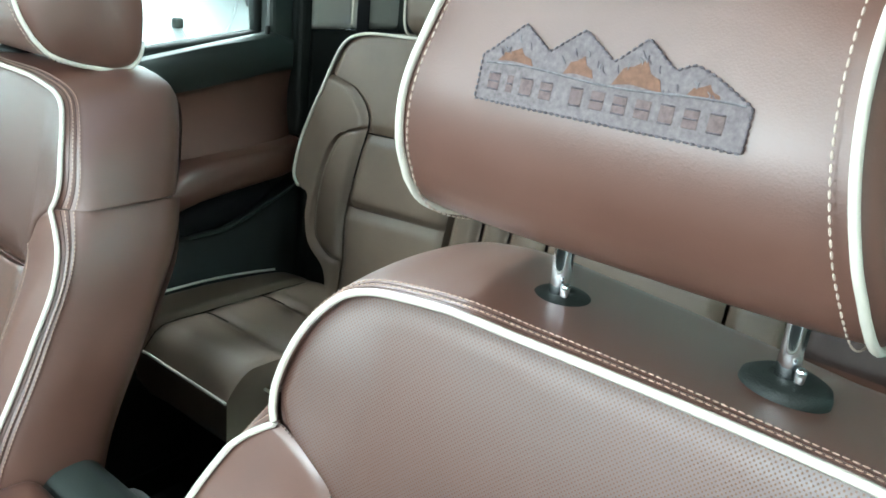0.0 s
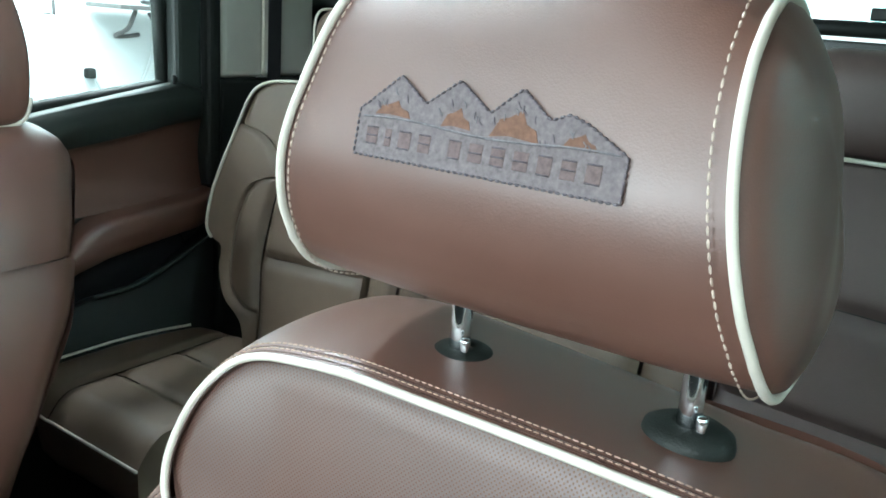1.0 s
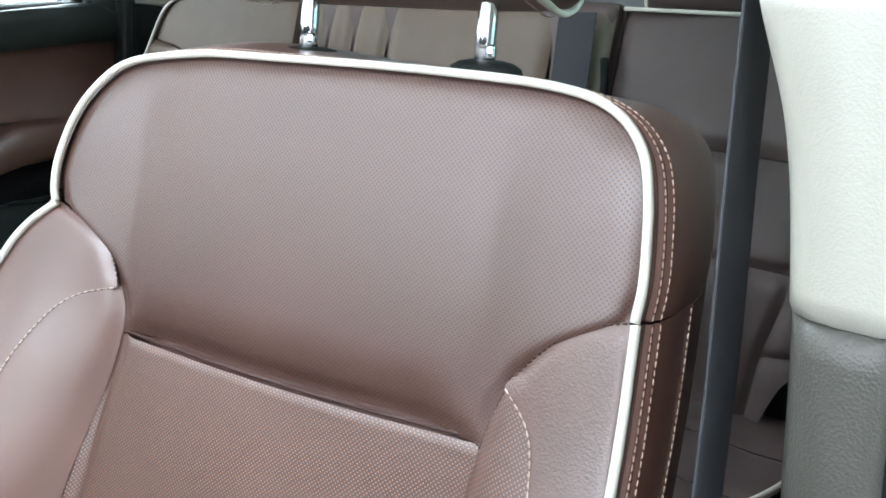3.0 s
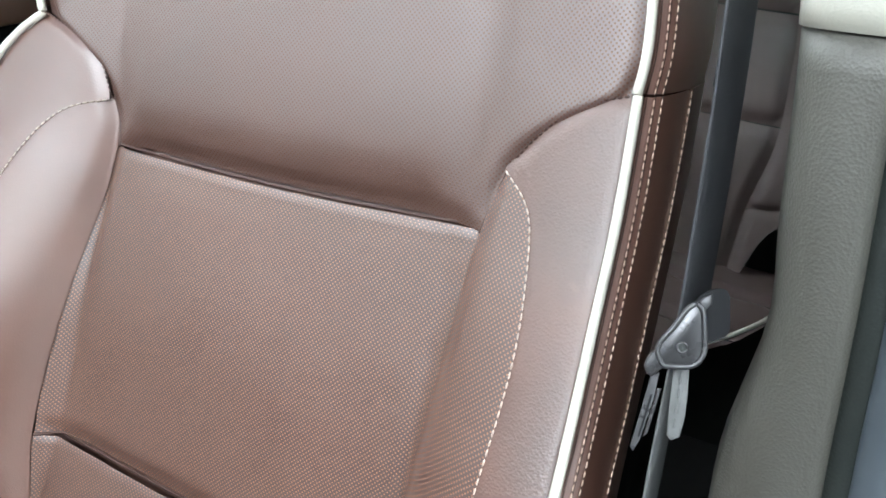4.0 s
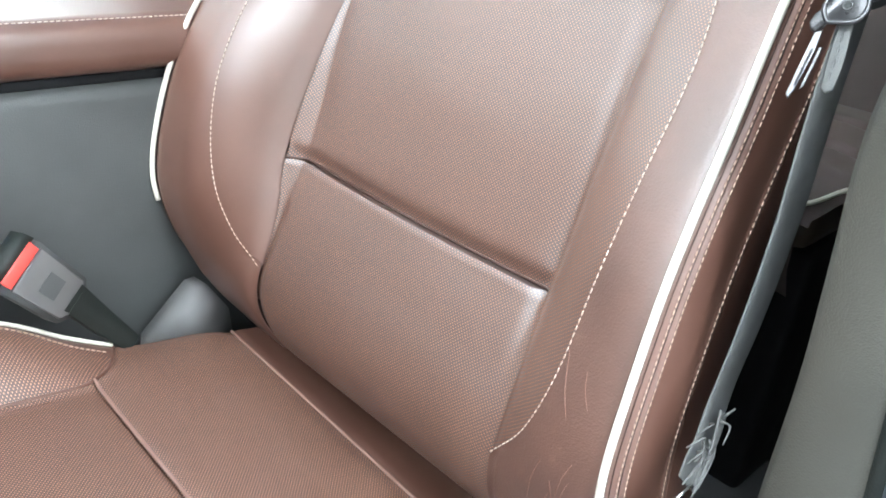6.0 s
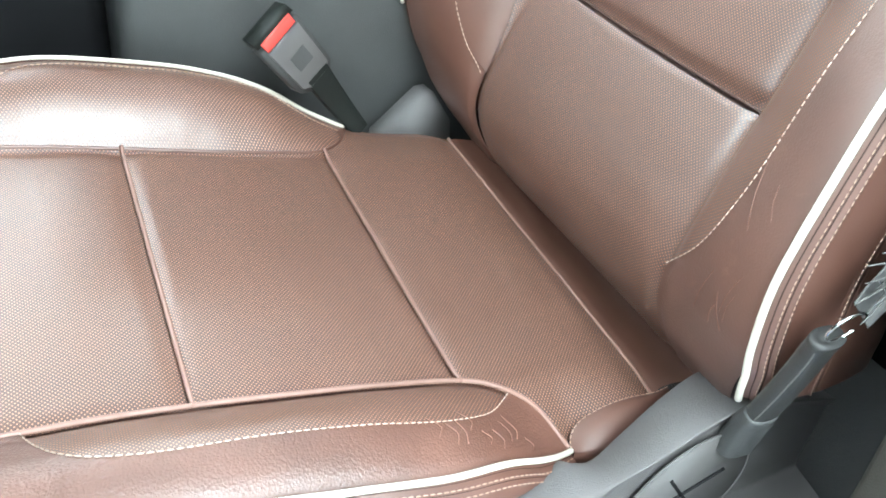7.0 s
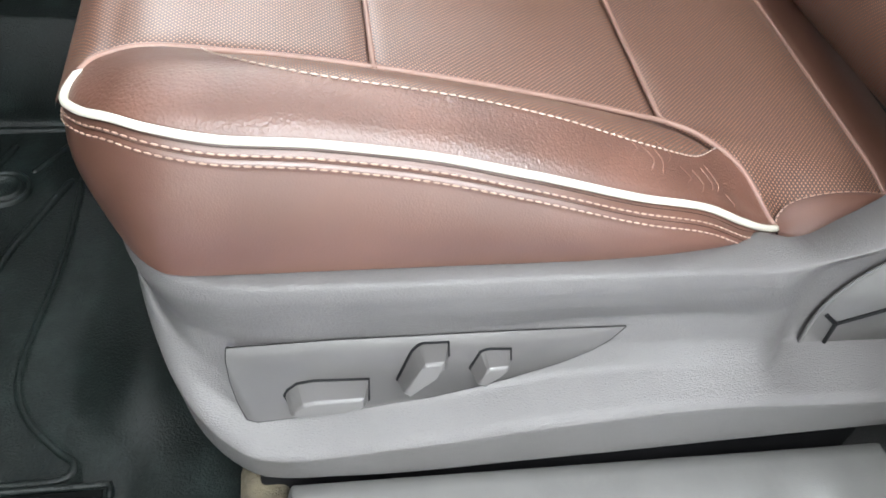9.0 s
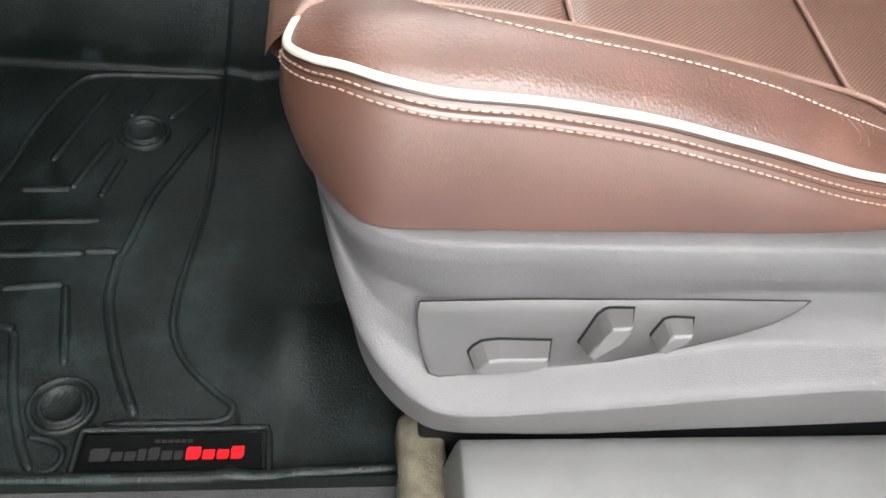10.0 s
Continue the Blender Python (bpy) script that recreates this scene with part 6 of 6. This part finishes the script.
bench = thing("rear_bench", (1.0, 0.4, 0.30), "brown leather rear bench with cream piping", "rear seat")


def straight(a, b, n):
    t = np.linspace(0, 1, n)[:, None]
    return np.array(a) * (1 - t) + np.array(b) * t


def rear_section(y_in, y_out, material, sign):
    """One backrest of the bench, from its inner to its outer edge, with a shaped wing at the door's side."""
    sec = thing("backrest", (1.1, (y_in + y_out) / 2, 0.52), "backrest with cross seams and cream piping", parent=bench)
    def line(pairs):
        return [(y_out - q * sign, z) for q, z in pairs]

    outer = line([(0.160, 0.53), (0.136, 0.587), (0.082, 0.624), (0.058, 0.67), (0.052, 0.712), (0.026, 0.722), (0.008, 0.738), (0.004, 0.769), (0.009, 0.822), (0.044, 0.935), (0.064, 0.990), (0.086, 1.011), (0.132, 1.023), (0.249, 1.028)])
    wing = line([(0.178, 0.53), (0.172, 0.609), (0.156, 0.696), (0.160, 0.797), (0.166, 0.867), (0.149, 0.898), (0.106, 0.926), (0.046, 0.938)])
    inner = line([(0.172, 0.609), (0.128, 0.616), (0.088, 0.647), (0.075, 0.738), (0.090, 0.812), (0.116, 0.845), (0.160, 0.859)])
    O, W, I = spline(outer, 160), spline(wing, 160), spline(inner, 60)
    inw = (1, 0, 0)
    n_side = int(np.argmax(O[:, 1] > 0.936))
    a0, a1 = int(np.argmax(W[:, 1] > 0.609)), int(np.argmax(W[:, 1] > 0.859))
    panel("bolster", even(W[a0: a1 + 1], 60), I, rear_at, inw, material, sec, nu=24, edges="lr", groove=0.007, wide=0.010, puff=0.006)
    edge = np.vstack([W[:a0], I[:-1], W[a1:]])
    panel("wing", even(edge, 110), even(O[: n_side + 1], 110), rear_at, inw, material, sec, nu=24, edges="l", groove=0.007, wide=0.010)
    for z0, z1 in ((0.50, 0.713), (0.713, 0.848)):
        panel("back_panel", straight((y_in, z0 + 0.012), (y_in, z1 + 0.012), 40), piece_of([(wing[0][0], 0.49)] + wing, z0, z1, 40), rear_at, inw, material, sec, nu=40, groove=0.010, wide=0.010)
    topW = even(np.vstack([W[int(np.argmax(W[:, 1] > 0.848)): -1], O[n_side:]]), 60)
    panel("back_panel", straight((y_in, 0.860), (y_in, 1.030), 60), topW, rear_at, inw, material, sec, nu=40, groove=0.010, wide=0.010)
    rim = np.vstack([O[:-1], straight(tuple(O[-1]), (y_in, 1.030), 20)])
    rim = even(rim, 120)
    front = rear_at(rim[:, 0], rim[:, 1])
    k0 = int(np.argmax(rim[:, 1] > 0.722))
    tube("piping", front[k0:] - [0.002, 0, 0], 0.0030, PIPING, sec, "cream piping")
    sheet("side_band", np.array([front + [d, 0, 0] for d in (0, 0.06, 0.14)]), material, sec)
    side = straight((y_in, 0.50), (y_in, 1.030), 20)
    f2 = rear_at(side[:, 0], side[:, 1])
    sheet("inner_band", np.array([f2, f2 + [0.14, 0, 0]]), material, sec)
    return sec


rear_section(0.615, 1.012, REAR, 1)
rear_section(0.032, -0.40, REAR_DIM, -1)
centre = thing("backrest", (1.1, 0.32, 0.52), "centre backrest with folded armrest", parent=bench)
for y0, y1 in ((0.045, 0.130), (0.136, 0.420), (0.426, 0.490), (0.496, 0.545), (0.551, 0.608)):
    panel("back_panel", straight((y0, 0.50), (y0, 1.035), 40), straight((y1, 0.50), (y1, 1.035), 40), rear_at, (1, 0, 0), REAR, centre, nu=16, groove=0.010, wide=0.009)
part("centre_core", box((0.10, 0.57, 0.54), (1.145, 0.326, 0.77), 0.02), REAR_DIM, centre)
cb = thing("centre_belt", (1.02, 0.085, 0.85), "dark centre belt with its buckle", "seat belt")
ribbon("webbing", [(1.055, 0.085, 1.02), (1.048, 0.083, 0.96), (1.035, 0.080, 0.90)], 0.055, (0, 1, 0), WEB, cb)
part("buckle", prism([(-0.032, 0.012), (0.032, 0.012), (0.034, -0.006), (0.012, -0.016), (-0.012, -0.016), (-0.034, -0.006)], 0.012, plane_at((1.045, 0.080, 0.876), (0, -1, 0), (0.2, 0, 1)), 0.003), DARK, cb)
part("blade", prism([(-0.014, -0.014), (0.014, -0.014), (0.012, -0.026), (0.005, -0.022), (-0.005, -0.022), (-0.012, -0.026)], 0.003, plane_at((1.043, 0.080, 0.876), (0, -1, 0), (0.2, 0, 1))), CHROME, cb, smooth=False)
tube("latch_loop", spline([(1.045, 0.036, 0.96), (1.030, 0.026, 0.92), (1.032, 0.030, 0.85), (1.05, 0.036, 0.80)], 20), 0.006, BLACK, cb)


def rear_headrest(y0, material):
    h = thing("rear_headrest", (1.14, y0, 1.05), "leather rear headrest with cream piping", "headrest", "rear headrests")
    bm = box((0.10, 0.27, 0.130), (1.150, y0, 1.090), 0.040, segments=6)
    part("pad", bm, material, h)
    a = np.linspace(0, 2 * math.pi, 60)
    for s in (-1, 1):
        d = np.sign(np.cos(a)) * np.abs(np.cos(a)) ** 0.5
        e = np.sign(np.sin(a)) * np.abs(np.sin(a)) ** 0.5
        line = np.c_[1.150 + 0.046 * d, np.full(60, y0 + s * 0.121), 1.090 + 0.063 * e]
        tube("piping", line, 0.0024, PIPING, h, "cream piping")
        tube("post", [(1.145, y0 + s * 0.05, 1.02), (1.145, y0 + s * 0.05, 1.06)], 0.006, CHROME, h)
    return h


rear_headrest(-0.113, REAR_DIM)
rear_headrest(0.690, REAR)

# bench cushion
def bench_front(y):
    return np.where((y < 0.712) & (y > 0.03), 0.735, 0.662)


def bench_at(x, y):
    f = bench_front(y)
    z = 0.540 - 0.045 * np.clip((f + 0.055 - x) / 0.055, 0, 1.2) ** 2 - 0.012 * np.clip((np.abs(y - 0.40) - 0.53) / 0.12, 0, 1)
    return np.stack([x, y, z], -1)


def near_side(x):
    return -0.195 - 0.115 * math.sin(min(max((x - 0.668) / 0.30, 0), 1) * math.pi / 2) ** 0.8


def far_side(x):
    return 1.000 + 0.075 * math.sin(min((x - 0.662) / 0.10, 1) * math.pi / 2) ** 0.7 - 0.040 * max((x - 0.85) / 0.19, 0) ** 2


def bench_panel(x0, x1, y0, y1, mat_, deep=0.008):
    run = np.linspace(x0, x1, 30)
    L = np.array([(x, near_side(x) if y0 is None else y0) for x in run])
    R = np.array([(x, far_side(x) if y1 is None else y1) for x in run])
    panel("cushion_panel", L, R, bench_at, (0, 0, -1), mat_, bench, nu=24, groove=deep, wide=0.012)


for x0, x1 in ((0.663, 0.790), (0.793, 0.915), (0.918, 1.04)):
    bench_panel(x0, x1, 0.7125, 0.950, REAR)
    bench_panel(x0, x1, None, 0.029, REAR_DIM)
bench_panel(0.663, 1.04, 0.953, None, REAR)
for x0, x1 in ((0.736, 0.860), (0.863, 1.04)):
    bench_panel(x0, x1, 0.031, 0.7115, REAR)
rim = np.vstack([[(x, far_side(x)) for x in np.linspace(1.02, 0.668, 50)], spline([(0.664, 0.975), (0.662, 0.95)], 4), [(0.662, y) for y in np.linspace(0.93, 0.713, 16)]])
tube("piping", bench_at(rim[:, 0], rim[:, 1]) + [0, 0, 0.001], 0.0027, PIPING, bench, "cream piping")
tube("piping", bench_at(np.full(40, 0.735), np.linspace(0.711, 0.032, 40)) + [0, 0, 0.001], 0.0027, PIPING, bench, "cream piping")
rim = np.vstack([[(0.662, y) for y in np.linspace(0.029, -0.15, 16)], spline([(0.664, -0.17), (0.674, -0.192), (0.69, -0.210)], 8), [(x, near_side(x)) for x in np.linspace(0.71, 1.02, 30)]])
tube("piping", bench_at(rim[:, 0], rim[:, 1]) + [0, 0, 0.001], 0.0027, PIPING, bench, "cream piping")
for y0, y1, x0, mat_ in ((0.7125, 0.985, 0.664, REAR), (0.031, 0.711, 0.737, REAR), (-0.185, 0.029, 0.664, REAR_DIM)):
    q = bench_at(np.full(20, x0), np.linspace(y0, y1, 20))
    sheet("front_band", np.array([q, q + [0.004, 0, -0.03], q + [0.010, 0, -0.07], q + [0.035, 0, -0.11]]), mat_, bench)
q = bench_at(np.linspace(0.664, 0.80, 20), np.full(20, 0.7125))
sheet("inner_band", np.array([q, q * [1, 1, 0] + [0, 0, 0.40]]), REAR, bench)
part("cushion_core", box((0.28, 1.14, 0.08), (0.885, 0.395, 0.455), 0.02), REAR, bench)
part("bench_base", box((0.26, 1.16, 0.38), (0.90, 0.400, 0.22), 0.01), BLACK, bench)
solid("floor_rear", (0.5, 1.5, 0.02), (0.62, 0.38, 0.045), CARPET, "dark rear footwell carpet", "floor", bevel=0.002)

# ---- the passenger's seat ----
passenger_seat = copy_thing(driver_seat, pose(0.040, 0.866, 0.05 + 0.048) @ Matrix.Scale(-1, 4, (0, 1, 0)))
for o in passenger_seat.children:
    if o.name.startswith("headrest"):
        o.location.z -= 0.036
for o in list(passenger_seat.children):
    if o.name.startswith("side_shield"):
        for piece in (*o.children_recursive, o):
            bpy.data.objects.remove(piece)
passenger_seat["label"] = "brown leather passenger seat with cream piping across the console"

# ---- the workshop outside ----
def slab(name, size, at, material, label, category):
    return solid(name, size, at, material, label, category, bevel=0.0)


slab("ground", (60, 60, 0.10), (0, 0, -0.80), CONCRETE, "grey concrete workshop floor", "floor")
slab("wall_workshop_side", (16.4, 0.2, 4.1), (0, 3.9, 1.25), WALL, "white workshop wall", "wall")
slab("wall_workshop_front", (0.2, 7.1, 4.1), (-8.1, -2.55, 1.25), WALL, "white wall beside the assumed open workshop door", "wall")
slab("wall_workshop_lintel", (0.2, 2.8, 0.8), (-8.1, 2.4, 2.9), WALL, "white wall above the assumed open workshop door", "wall")
slab("wall_workshop_rear", (0.2, 10.0, 4.1), (8.1, -1.1, 1.25), WALL, "white workshop wall", "wall")
slab("wall_workshop_near", (16.4, 0.2, 4.1), (0, -6.1, 1.25), WALL, "white workshop wall", "wall")
slab("ceiling_workshop", (16.4, 10.2, 0.15), (0, -1.1, 3.38), WALL, "white workshop ceiling", "ceiling")
shelf = thing("wall_shelf", (2.75, 3.6, 1.05), "grey wall shelf with bent brackets", "shelf")
part("board", box((0.62, 0.30, 0.022), (2.86, 3.63, 1.085), 0.003), GREYFLAT, shelf, smooth=False)
part("board_edge", box((0.45, 0.02, 0.016), (2.90, 3.49, 1.115), 0.003), CONSOLE, shelf, smooth=False)
tube("bracket", spline([(2.66, 3.52, 1.07), (2.67, 3.6, 0.98), (2.70, 3.76, 0.93), (2.80, 3.78, 0.93), (2.86, 3.78, 0.94)], 30), 0.012, GREYFLAT, shelf)
tube("strut", [(2.74, 3.52, 1.06), (2.86, 3.60, 0.97), (3.0, 3.76, 0.84)], 0.010, GREYFLAT, shelf)
canister = thing("spray_gun", (2.82, 3.62, 1.10), "white canister with red handle on the shelf", "canister")
part("canister_body", box((0.15, 0.12, 0.07), (2.83, 3.60, 1.135), 0.03, segments=4), CABLE, canister)
part("handle_grip", box((0.09, 0.06, 0.035), (2.80, 3.60, 1.185), 0.012), REDPRINT, canister, "red handle")
tube("handle_loop", spline([(2.75, 3.58, 1.17), (2.79, 3.58, 1.22), (2.84, 3.58, 1.23), (2.86, 3.58, 1.18)], 16), 0.009, DARK, canister)
bottle = thing("spray_bottle", (3.06, 3.62, 1.10), "yellow bottle on the shelf", "bottle")
part("bottle_body", box((0.07, 0.07, 0.12), (3.06, 3.60, 1.156), 0.02, segments=4), YELLOW, bottle)
plug = thing("wall_socket", (2.55, 3.78, 0.74), "black plug in a wall socket with a white cable", "socket")
part("plug", box((0.05, 0.05, 0.055), (2.555, 3.775, 0.735), 0.012), DARK, plug)
tube("cable", spline([(2.57, 3.77, 0.72), (2.66, 3.77, 0.60), (2.80, 3.77, 0.62), (2.92, 3.77, 0.80), (2.96, 3.77, 1.05)], 40), 0.007, CABLE, plug)
tagged(part("wall_joint", box((0.012, 0.01, 4.0), (2.385, 3.796, 1.25), 0.0), GREYFLAT, smooth=False), "grey joint between the wall panels", "wall joint", "", "structure")
tagged(part("wall_rail", box((1.2, 0.02, 0.026), (1.76, 3.79, 1.018), 0.0), GREYFLAT, smooth=False), "grey band along the workshop wall", "rail", "", "structure")
part("wall_mark", box((0.010, 0.004, 0.022), (2.516, 3.797, 1.107), 0.0), DARK, bpy.data.objects["wall_joint"], smooth=False)
cabinet = thing("wall_cabinet", (2.0, 3.7, 0.3), "white workshop cabinet against the wall", "cabinet")
part("cabinet_body", box((0.70, 0.22, 1.05), (1.95, 3.69, 0.50), 0.008), WALL, cabinet, smooth=False)
part("cabinet_foot", box((0.70, 0.20, 0.10), (1.95, 3.69, -0.08), 0.004), GREYFLAT, cabinet, smooth=False)
